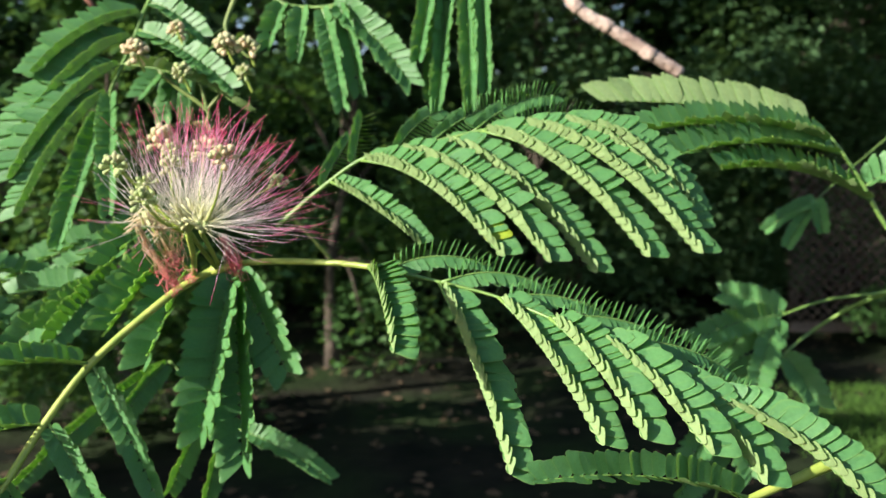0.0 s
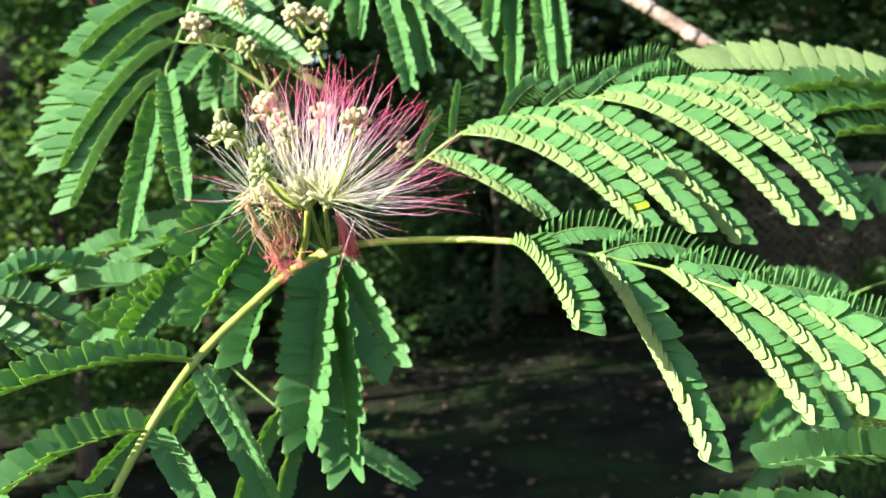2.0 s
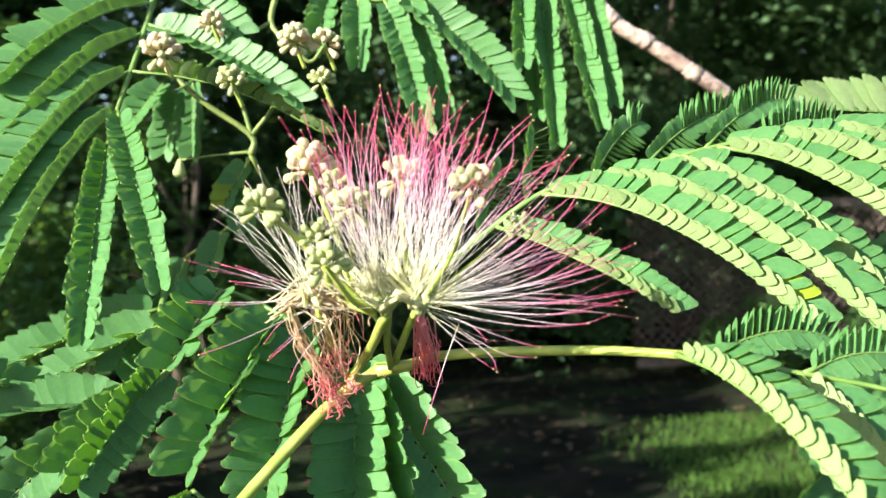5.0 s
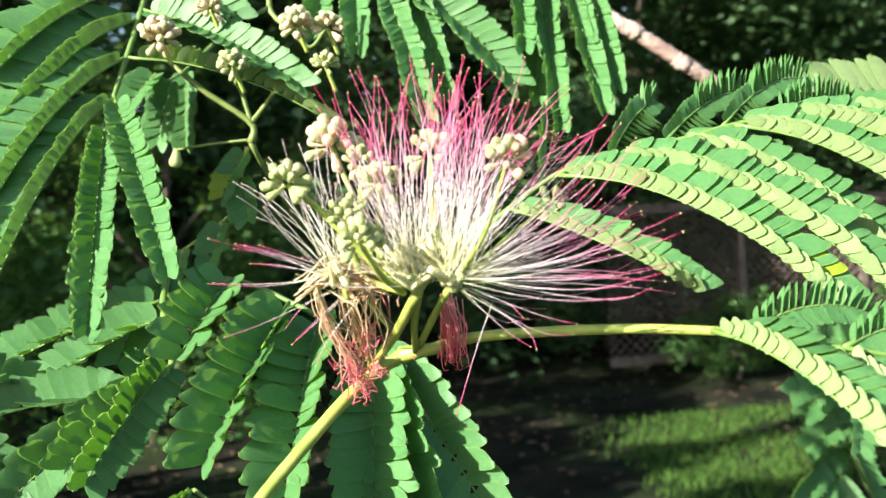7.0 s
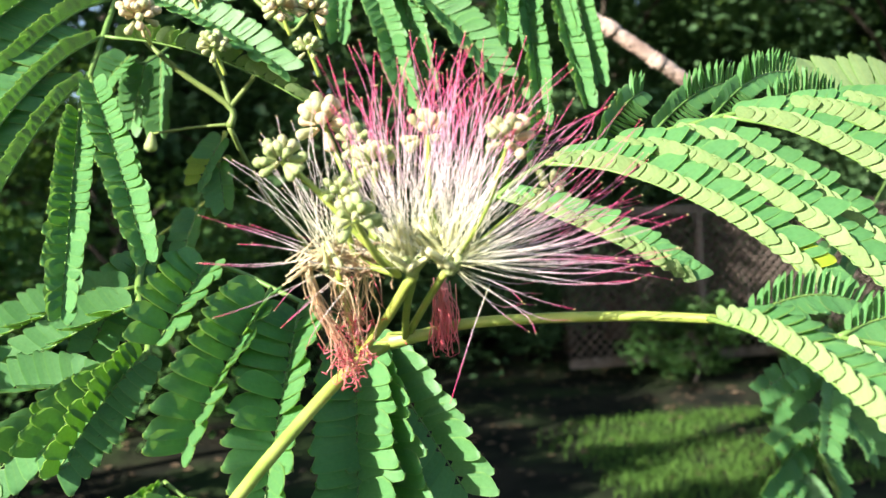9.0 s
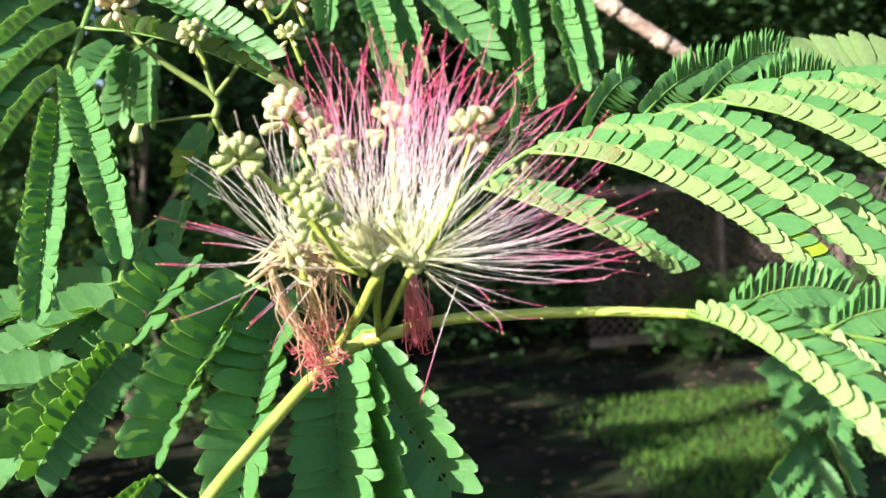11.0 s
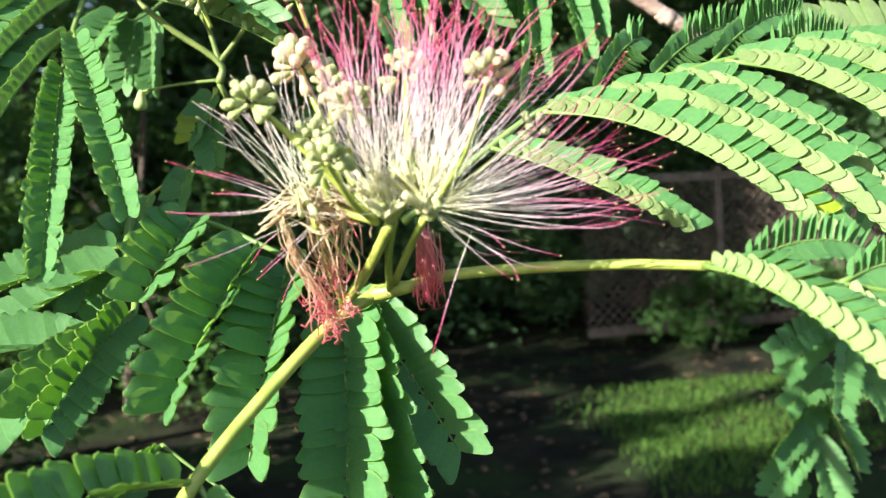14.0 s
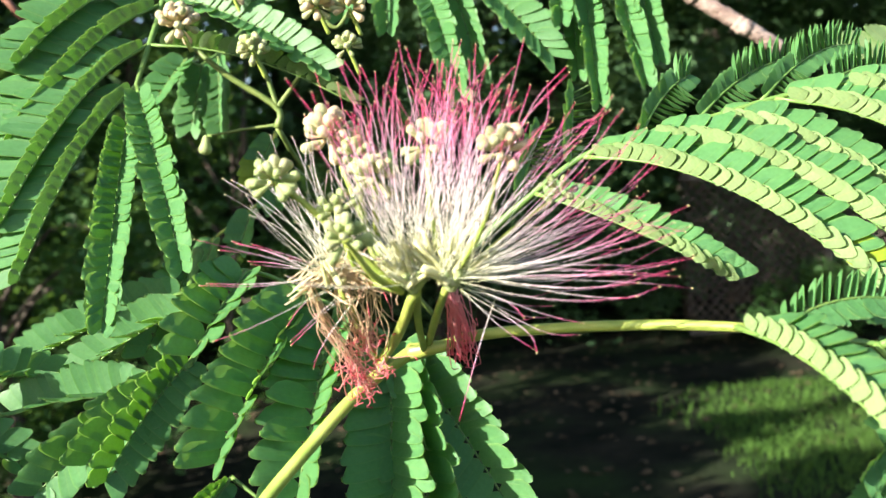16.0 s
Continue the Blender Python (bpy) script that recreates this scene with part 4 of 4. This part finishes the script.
pinna(leaf_o, (-0.0777, 0.4500, 1.4110), (-0.0448, 0.4400, 1.3764), rise=0.05, fold=34, twist=5, size=0.0072, step=0.0032, up=(0.85, -0.55, 0.1), wide=0.95)
pinna(leaf_o, (-0.1144, 0.4600, 1.3958), (-0.1263, 0.4500, 1.3673), rise=0.05, fold=34, twist=5, size=0.0072, step=0.0032, up=(0.85, -0.55, 0.1), wide=0.95)
pinna(leaf_o, (-0.1002, 0.4600, 1.3929), (-0.1096, 0.4500, 1.3589), rise=0.05, fold=34, twist=5, size=0.0072, step=0.0032, up=(0.85, -0.55, 0.1), wide=0.95)
pinna(leaf_o, (-0.1420, 0.4600, 1.4301), (-0.1535, 0.4500, 1.3984), rise=0.05, fold=34, twist=5, size=0.0072, step=0.0032, up=(0.85, -0.55, 0.1), wide=0.95)
pinna(leaf_o, (-0.1874, 0.4400, 1.4202), (-0.1925, 0.4300, 1.3764), rise=0.05, fold=34, twist=5, size=0.0072, step=0.0032, up=(0.85, -0.55, 0.1), wide=0.95)

# ---- the flowering twig ----


def v(x, y, z):
    return Vector((x, y, z))


HEAD, HEAD_B, LEFT, NODE = v(-0.0628, 0.3030, 1.5034), v(-0.0693, 0.3070, 1.5033), v(-0.0836, 0.3120, 1.5071), v(-0.0764, 0.3360, 1.4848)


def threads(flower, origin, count, span, length, material, seed, lift, wide=0.000064, jitter=0.003, curve=0.18, deep=0.5, name="stamen"):
    """Fine threads that fan out from a floret: span gives the angles of the fan in degrees, from the right over the top to the left."""
    rng = random.Random(seed)
    home = flower.location
    for k in range(count):
        a = radians(rng.uniform(*span))
        out = Vector((math.cos(a), rng.gauss(0, deep), math.sin(a))).normalized()
        ln = rng.uniform(*length)
        start = origin + Vector((rng.gauss(0, jitter), rng.gauss(0, jitter), rng.gauss(0, jitter * 0.4)))
        bend = Vector((rng.gauss(0, 0.35), rng.gauss(0, 0.35), lift + rng.gauss(0, 0.3))) * (ln * curve)
        end = out * ln
        q1 = end * 0.36 + bend * 0.75
        q2 = end * 0.70 + bend * 0.85
        pts = [Vector((0, 0, 0)), q1, q2, end]
        me = tube_mesh(name, pts, wide * 1.1, wide * 0.8, 9, 4)
        ob = part(name, me, material, flower)
        ob.location = start - home
        me.materials.append(ANTHER)
        tip = anther_mesh()
        cap = part("anther", tip, None, ob)
        cap.location = end


ANTHERS = []


def anther_mesh():
    if not ANTHERS:
        bm = bmesh.new()
        bmesh.ops.create_icosphere(bm, subdivisions=1, radius=0.00015)
        me = bpy.data.meshes.new("anther")
        bm.to_mesh(me)
        bm.free()
        me.materials.append(ANTHER)
        ANTHERS.append(me)
    return ANTHERS[0]


def petal_tube(name, base, top, r0, r1, material, parent, home, seed):
    me = tube_mesh(name, [base - home, (base * 0.6 + top * 0.4) - home, top - home], r0, r1, 6, 8, 0.15, seed)
    return part(name, me, material, parent)


def flower_head():
    f = thing("flower_head", HEAD, "pink and white silky tassel flower with long thread-like stamens", "flower")
    # stalks of the florets
    for k, (pts, r) in enumerate((((NODE, v(-0.0722, 0.3220, 1.4930), HEAD_B - v(0, 0, 0.0015)), 0.00115), ((v(-0.0671, 0.3320, 1.4878), v(-0.0684, 0.3200, 1.4951), HEAD_B + v(0.0006, 0, -0.001)), 0.0008), ((v(-0.0661, 0.3320, 1.4887), v(-0.0650, 0.3180, 1.4956), HEAD - v(0.001, 0, 0.001)), 0.0008))):
        part("peduncle", tube_mesh("peduncle", [p - HEAD for p in pts], r, r * 0.9, 10, 8, 0.05, k), RACHIS, f)
    rng = random.Random(3)
    for base, count in ((HEAD, 18), (HEAD_B, 16)):
        for k in range(count):
            a = radians(rng.uniform(5, 175))
            d = v(math.cos(a), rng.gauss(0, 0.5), 0.45 + math.sin(a)).normalized()
            ln = rng.uniform(0.006, 0.011)
            b = base + v(rng.gauss(0, 0.0010), rng.gauss(0, 0.0010), 0)
            petal_tube("corolla", b, b + d * ln, 0.0008, 0.0004, COROLLA, f, HEAD, k)
        for k in range(6):
            a = radians(360 * k / 6)
            d = v(math.cos(a), math.sin(a), 0.7).normalized()
            petal_tube("calyx", base - v(0, 0, 0.0012), base + d * 0.0034, 0.0008, 0.0008, BUD_GREEN, f, HEAD, 60 + k)
    threads(f, HEAD_B + v(0, 0, 0.003), 92, (64, 118), (0.028, 0.041), STAMEN, 5, 0.2, jitter=0.0022, deep=0.4)
    threads(f, HEAD + v(0, 0, 0.003), 104, (40, 104), (0.028, 0.0415), STAMEN, 7, 0.2, jitter=0.0022, deep=0.4)
    threads(f, HEAD + v(0.002, 0, 0.001), 66, (-9, 40), (0.028, 0.043), STAMEN, 6, -0.25, jitter=0.0018, deep=0.35)
    threads(f, HEAD + v(-0.002, 0, 0.002), 34, (20, 160), (0.012, 0.026), STAMEN_PALE, 10, 0.1, jitter=0.0032, deep=0.6)
    threads(f, HEAD_B + v(-0.001, 0, 0.001), 26, (120, 176), (0.010, 0.022), STAMEN_PALE, 8, 0.1, jitter=0.0020, deep=0.4)
    threads(f, HEAD + v(0.002, 0, -0.001), 9, (-46, -6), (0.012, 0.024), STAMEN, 9, -0.3, jitter=0.0016, deep=0.4)
    loose = [p - HEAD for p in (v(-0.0548, 0.3050, 1.4998), v(-0.0583, 0.3060, 1.4911), v(-0.0629, 0.3080, 1.4773))]
    part("stamen", tube_mesh("stamen", loose, 0.00008, 0.00006, 12, 4), STAMEN, f)
    return f


def tangle(f, home, path, count, loose, material, seed, wide=0.00011, curl=0.0008):
    """A bundle of limp threads that follow one line and fray at its end."""
    rng = random.Random(seed)
    for k in range(count):
        off = v(rng.gauss(0, loose), rng.gauss(0, loose), rng.gauss(0, loose))
        pts = []
        for i, p in enumerate(path):
            w = curl * (0.6 + i)
            pts.append(p + off + v(rng.gauss(0, w), rng.gauss(0, w), rng.gauss(0, w)) - home)
        for _ in range(2):
            pts.append(pts[-1] + v(rng.gauss(0, 1), rng.gauss(0, 1), rng.gauss(-0.2, 1)) * curl * 2.2)
        part("withered_thread", tube_mesh("withered_thread", pts, wide * 1.2, wide, 5 * len(pts), 4), material, f)


def side_floret():
    f = thing("side_floret", LEFT, "half-withered tassel floret with pale threads and brown tangle", "flower")
    part("peduncle", tube_mesh("peduncle", [NODE - LEFT, v(-0.0793, 0.3250, 1.4926) - LEFT, LEFT + v(0.001, 0, -0.004) - LEFT], 0.0007, 0.0006, 8, 8), RACHIS, f)
    rng = random.Random(4)
    for k in range(7):
        a = radians(rng.uniform(50, 130))
        d = v(math.cos(a), rng.gauss(0, 0.4), math.sin(a)).normalized()
        b = LEFT + v(rng.gauss(0, 0.0022), rng.gauss(0, 0.002), -0.003)
        petal_tube("corolla", b, b + d * rng.uniform(0.005, 0.008), 0.0006, 0.00025, COROLLA, f, LEFT, k)
    threads(f, LEFT, 42, (78, 140), (0.012, 0.028), STAMEN_PALE, 12, 0.1, jitter=0.002, deep=0.3)
    threads(f, LEFT + v(0, 0, -0.001), 10, (150, 186), (0.012, 0.026), STAMEN, 13, 0.0, jitter=0.0016, deep=0.5)
    threads(f, LEFT + v(0.002, 0, -0.004), 6, (195, 235), (0.012, 0.024), STAMEN, 14, 0.0, jitter=0.002, deep=0.6)
    # the tan loops on top and the strands that hang down from them
    for k in range(15):
        a = v(-0.0882, 0.3130, 1.5042) + v(rng.gauss(0, 0.002), rng.gauss(0, 0.001), rng.gauss(0, 0.001))
        b = v(-0.0783, 0.3130, 1.5046) + v(rng.gauss(0, 0.002), rng.gauss(0, 0.001), rng.gauss(0, 0.001))
        tangle(f, LEFT, [a, (a + b) / 2 + v(0, 0, rng.uniform(0.001, 0.003)), b], 5, 0.0005, STAMEN_TAN, 100 + k, 0.00014, 0.0004)
    tangle(f, LEFT, [v(-0.0887, 0.3130, 1.5037), v(-0.0874, 0.3150, 1.4992), v(-0.0861, 0.3170, 1.4950), v(-0.0831, 0.3200, 1.4896), v(-0.0800, 0.3240, 1.4828)], 26, 0.0005, STAMEN_OLD, 21, 0.00012, 0.00035)
    tangle(f, LEFT, [v(-0.0825, 0.3140, 1.5038), v(-0.0810, 0.3170, 1.4986), v(-0.0785, 0.3220, 1.4912)], 20, 0.0007, STAMEN_OLD, 22, 0.00011, 0.0006)
    tangle(f, LEFT, [v(-0.0771, 0.3160, 1.5032), v(-0.0766, 0.3200, 1.4974), v(-0.0770, 0.3240, 1.4914)], 12, 0.0010, STAMEN_OLD, 23, 0.00010, 0.0010)
    for k, c in enumerate((v(-0.0787, 0.3210, 1.4925), v(-0.0821, 0.3200, 1.4874), v(-0.0794, 0.3250, 1.4833), v(-0.0757, 0.3300, 1.4847))):
        tangle(f, LEFT, [c + v(0, 0, 0.0012), c, c - v(0, 0, 0.0012)], 12, 0.0006, STAMEN_RED, 30 + k, 0.00009, 0.0004)
    return f


def drooping_tassel(base, end, count, fan, label, seed):
    f = thing("drooping_tassel", base, label, "flower")
    rng = random.Random(seed)
    for k in range(count):
        a = base + v(rng.gauss(0, 0.0010), rng.gauss(0, 0.0012), rng.gauss(0, 0.0006))
        e = end + v(rng.gauss(0, fan), rng.gauss(0, fan), rng.gauss(0, 0.0022))
        m = a.lerp(e, 0.5) + v(rng.gauss(0, 0.0011), rng.gauss(0, 0.0011), 0)
        q = e + v(rng.gauss(0, 0.0010), rng.gauss(0, 0.001), rng.gauss(0.0006, 0.001))
        part("withered_thread", tube_mesh("withered_thread", [p - base for p in (a, m, e, q)], 0.00013, 0.00009, 9, 4), STAMEN_RED, f)
    return f


def bud_mesh():
    """A club-shaped bud, one unit long."""
    rings = ((0.0, 0.10), (0.18, 0.15), (0.42, 0.20), (0.68, 0.27), (0.86, 0.25), (0.96, 0.14), (1.0, 0.03))
    verts, faces = [], []
    for x, r in rings:
        for j in range(8):
            w = 2 * math.pi * j / 8
            verts.append((r * math.cos(w), r * math.sin(w), x))
    for k in range(len(rings) - 1):
        for j in range(8):
            faces.append((k * 8 + j, k * 8 + (j + 1) % 8, k * 8 + 8 + (j + 1) % 8, k * 8 + 8 + j))
    faces.append(tuple(range(48, 56)))
    me = bpy.data.meshes.new("bud")
    me.from_pydata(verts, [], faces)
    me.polygons.foreach_set("use_smooth", [True] * len(me.polygons))
    return me


def bud_meshes():
    made = []
    for mat in (BUD, BUD_PINK, BUD_GREEN):
        me = bud_mesh()
        me.materials.append(mat)
        made.append(me)
    return made


BUDS = bud_meshes()


def bud_cluster(at, stalk, count, length, shades, label, seed, aim=(0, -0.3, 1), spread=0.9, r=0.0007):
    """A round head of club-shaped buds on its stalk."""
    rng = random.Random(seed)
    count, length = round(count * 1.6), length * 0.74
    at = Vector(at)
    stalk = [Vector(p) for p in stalk]
    f = thing("bud_cluster", stalk[0], label, "flower bud", "bud clusters of the silk tree")
    part("stalk", tube_mesh("stalk", [p - stalk[0] for p in (*stalk, at)], r, r * 0.85, 10, 7, 0.06, seed), RACHIS, f)
    aim = Vector(aim).normalized()
    for k in range(count):
        u = 1 - 2 * (k + 0.5) / count
        w = k * 2.39996
        d = Vector((math.sqrt(1 - u * u) * math.cos(w), math.sqrt(1 - u * u) * math.sin(w), u)) * spread + aim * 0.55
        d = (d + Vector((rng.gauss(0, 0.15), rng.gauss(0, 0.15), rng.gauss(0, 0.15)))).normalized()
        ln = length * rng.uniform(0.8, 1.15)
        m = d.to_track_quat("Z", "Y").to_matrix().to_4x4() @ Matrix.Diagonal((ln, ln, ln, 1))
        m.translation = at - stalk[0] + d * length * 0.45
        ob = new("bud", BUDS[rng.choice(shades)])
        ob.parent = f
        ob.matrix_basis = m
    return f


flower_head()
side_floret()
drooping_tassel(v(-0.0611, 0.3200, 1.4996), v(-0.0589, 0.3300, 1.4874), 60, 0.0016, "faded crimson tassel of spent threads hanging behind the stalk", 16)
FADED = v(-0.2490, 0.4200, 1.4927)
faded = drooping_tassel(FADED, FADED + v(0, 0, -0.026), 90, 0.0045, "faded pink flower with drooping spent threads", 17)
threads(faded, FADED, 26, (60, 130), (0.02, 0.036), STAMEN_PALE, 18, 0.1, jitter=0.003)
tangle(faded, FADED, [FADED + v(0, 0, 0.002), FADED + v(0.002, 0, -0.004), FADED + v(0.002, 0, -0.012)], 40, 0.002, STAMEN_TAN, 19, 0.00014, 0.0009)
BASE = v(-0.0715, 0.309, 1.502)
bud_cluster((-0.0925, 0.305, 1.5237), [BASE, (-0.0790, 0.307, 1.510), (-0.087, 0.3055, 1.519)], 15, 0.0043, (0, 2, 2), "round cluster of pale green buds on a green stalk", 71)
bud_cluster((-0.0828, 0.326, 1.5325), [BASE, (-0.0765, 0.316, 1.513), (-0.080, 0.323, 1.524)], 13, 0.0060, (0, 1, 1), "cluster of plump cream and rosy buds", 72)
bud_cluster((-0.0779, 0.318, 1.5276), [BASE, (-0.0765, 0.322, 1.510)], 10, 0.0042, (0, 2), "small cluster of pale green buds", 73)
bud_cluster((-0.0747, 0.310, 1.5233), [BASE, (-0.075, 0.318, 1.508)], 11, 0.0045, (0, 0, 2), "small cluster of yellow-green buds among the stamens", 74)
bud_cluster((-0.0805, 0.297, 1.5125), [BASE, (-0.0765, 0.302, 1.506)], 13, 0.0045, (2, 2, 0), "cluster of small green buds before the flower", 75)
bud_cluster((-0.0643, 0.312, 1.5285), [HEAD, (-0.065, 0.308, 1.515)], 8, 0.0052, (0, 1), "upright cream buds within the flower", 76)
bud_cluster((-0.0531, 0.294, 1.5255), [HEAD, (-0.057, 0.298, 1.513)], 12, 0.0046, (0, 1, 1), "cluster of rosy cream buds within the flower", 77, r=0.00042)
bud_cluster((-0.0400, 0.312, 1.5176), [HEAD, (-0.050, 0.308, 1.512)], 8, 0.0038, (0, 2), "small pale buds at the flower's side", 78, r=0.00042)
bud_cluster((-0.0820, 0.306, 1.5175), [BASE, (-0.079, 0.312, 1.506)], 9, 0.0040, (2, 0), "small green buds at the flower's side", 79)

pulvinus = thing("leaf_cushion", v(-0.0641, 0.3315, 1.4878), "swollen pale green cushion at the foot of the leaf stalk", "leaf cushion")
part("cushion", tube_mesh("cushion", [v(-0.0026, 0.001, -0.0004), v(-0.0012, 0.0005, 0.0), v(0.0008, 0, 0.0002), v(0.0030, -0.0004, 0.0008)], 0.0014, 0.0013, 12, 12, 0.05, 2), RACHIS, pulvinus)

# the bud-bearing twig above
twig = thing("flowering_twig", (-0.103, 0.45, 1.5467), "pale green twig bearing clusters of unopened buds", "twig")
T0 = v(-0.103, 0.45, 1.5467)
for pts, r0, r1 in (([(-0.103, 0.45, 1.5467), (-0.1026, 0.45, 1.5534), (-0.1159, 0.45, 1.5634), (-0.1235, 0.45, 1.5703), (-0.132, 0.455, 1.579)], 0.0012, 0.0008),
                    ([(-0.103, 0.45, 1.5467), (-0.098, 0.462, 1.536), (-0.088, 0.48, 1.520), (-0.072, 0.50, 1.50), (-0.05, 0.52, 1.47)], 0.0008, 0.0009),
                    ([(-0.1026, 0.45, 1.5534), (-0.105, 0.45, 1.5631), (-0.1084, 0.45, 1.571)], 0.0009, 0.0007),
                    ([(-0.1026, 0.45, 1.5534), (-0.097, 0.45, 1.560), (-0.092, 0.448, 1.566)], 0.0009, 0.0007),
                    ([(-0.0898, 0.46, 1.6098), (-0.0943, 0.455, 1.5929), (-0.0868, 0.45, 1.583)], 0.0012, 0.0009),
                    ([(-0.0943, 0.455, 1.5929), (-0.1022, 0.455, 1.5887)], 0.0009, 0.0008),
                    ([(-0.0868, 0.45, 1.583), (-0.0815, 0.45, 1.578), (-0.0762, 0.45, 1.5837)], 0.0008, 0.0006),
                    ([(-0.103, 0.452, 1.548), (-0.115, 0.455, 1.5475), (-0.1293, 0.47, 1.5475)], 0.0006, 0.0004)):
    part("stem", tube_mesh("stem", [Vector(p) - T0 for p in pts], r0, r1, 14, 8, 0.08, 5, 0.2), TWIG, twig)
for k, (p, n, ln, sh, lab) in enumerate((((-0.1275, 0.4250, 1.5771), 26, 0.0062, (0, 1, 1), "dense cluster of cream and rosy buds"), ((-0.1064, 0.4250, 1.5678), 18, 0.0050, (0, 2), "round cluster of pale green buds"),
                                         ((-0.0864, 0.4250, 1.5798), 22, 0.0058, (0, 0, 1), "dense cluster of cream buds"), ((-0.0767, 0.4250, 1.5787), 14, 0.0055, (0, 1), "cluster of cream buds"),
                                         ((-0.0781, 0.4250, 1.5671), 12, 0.0045, (2, 0), "small cluster of green buds"), ((-0.1130, 0.4400, 1.5889), 14, 0.0050, (0, 1), "cluster of cream buds behind the leaf"))):
    q = Vector(p) + v(0.003, 0.002, -0.008)
    bud_cluster(p, [q, q.lerp(Vector(p), 0.6)], n, ln, sh, lab + " on the twig", 90 + k)

knob = thing("leaf_bud", v(-0.1293, 0.47, 1.5475), "pale round leaf bud hanging from a thin stem", "bud")
bulb = part("bud", BUDS[2], None, knob)
bulb.matrix_basis = pose(0, 0, 0.0004, 178, 8, 0) @ Matrix.Diagonal((0.0085, 0.0085, 0.0068, 1))

# the bare branch behind, and the thin twigs
branch = thing("bare_branch", v(0.0239, 0.6600, 1.7207), "pale pinkish-grey bare branch lit by the sun", "branch")
BRANCH = [v(0.0239, 0.6600, 1.7207), v(0.0554, 0.6600, 1.6801), v(0.0851, 0.6600, 1.6487), v(0.0992, 0.6600, 1.6336), v(0.1200, 0.6600, 1.6207), v(0.1450, 0.6610, 1.6048), v(0.1660, 0.6640, 1.5918)]
part("wood", tube_mesh("wood", [p - BRANCH[0] for p in BRANCH], 0.0042, 0.0044, 70, 12, 0.16, 8), BARK, branch)
for u, side in ((0.42, -1), (0.62, 1), (0.82, -1)):
    c = bezier(BRANCH, u) - BRANCH[0]
    d = (bezier(BRANCH, u + 0.02) - bezier(BRANCH, u)).normalized()
    part("knot", tube_mesh("knot", [c - d * 0.004, c + v(0, -0.0007, 0.0008 * side), c + d * 0.004], 0.0046, 0.0050, 6, 10, 0.22, int(u * 100)), BARK, branch)
b0 = v(-0.42, 0.8, 1.84)
red = thing("thin_twig", b0, "thin reddish twig hanging from above", "twig")
part("wood", tube_mesh("wood", [Vector(p) - b0 for p in ((-0.42, 0.8, 1.84), (-0.3433, 0.8, 1.7304), (-0.2935, 0.8, 1.663))], 0.003, 0.0022, 10, 7, 0.1, 9), plain_material("red_twig", (0.16, 0.06, 0.04), (0.30, 0.13, 0.08), 60.0, 0.7), red)


# the silk tree that bears the flower: its trunk and crown stand beside the way, its boughs reach the leaves
RIGHT_END = v(0.3273, 0.6000, 1.4566)


def silk_tree():
    at = v(-1.15, 1.05, ground_height(-1.15, 1.05) - 0.03)
    t = thing("silk_tree", at, "grey-barked silk tree with low spreading boughs and feathery crown", "tree", "trees round the garden")
    part("trunk", tube_mesh("trunk", [v(0, 0, 0), v(0.03, -0.02, 0.9), v(-0.03, 0.02, 1.9), v(-0.12, 0.08, 3.1)], 0.085, 0.04, 26, 14, 0.10, 81, 0.4), BARK, t)
    for k, pts in enumerate(((v(-1.12, 1.03, 1.15), v(-0.75, 0.72, 1.22), v(-0.40, 0.45, 1.30), v(-0.1507, 0.2720, 1.3900)),
                             (v(-1.17, 1.06, 1.95), v(-0.70, 0.85, 2.00), v(-0.25, 0.62, 1.84), v(0.0239, 0.6600, 1.7207)),
                             (v(-0.25, 0.62, 1.84), v(-0.17, 0.53, 1.74), v(-0.105, 0.468, 1.645)),
                             (v(-0.05, 0.63, 1.76), v(-0.02, 0.56, 1.73), v(0.0, 0.505, 1.66)),
                             (v(-0.05, 0.63, 1.76), v(0.18, 0.70, 1.78), v(0.42, 0.68, 1.62), RIGHT_END),
                             (v(-1.2, 1.08, 2.3), v(-1.6, 0.8, 2.8), v(-1.9, 0.7, 3.3)),
                             (v(-1.2, 1.1, 2.5), v(-0.9, 1.5, 3.0), v(-0.7, 1.9, 3.4)))):
        r = 0.024 if k in (0, 1, 5, 6) else 0.006
        part("bough", tube_mesh("bough", [p - at for p in pts], r, 0.0030 if k in (0, 2, 3, 4) else 0.0046, 24, 9, 0.12, 82 + k), BARK, t)
    rng = random.Random(85)
    balls = [(v(rng.uniform(-1.0, 0.8), rng.uniform(-0.6, 1.1), rng.uniform(2.5, 3.7)), rng.uniform(0.22, 0.36)) for _ in range(26)]
    part("crown", crown_mesh("crown", balls, 190, 0.07, 86, 0.8), SHRUB, t)
    return t


silk_tree()
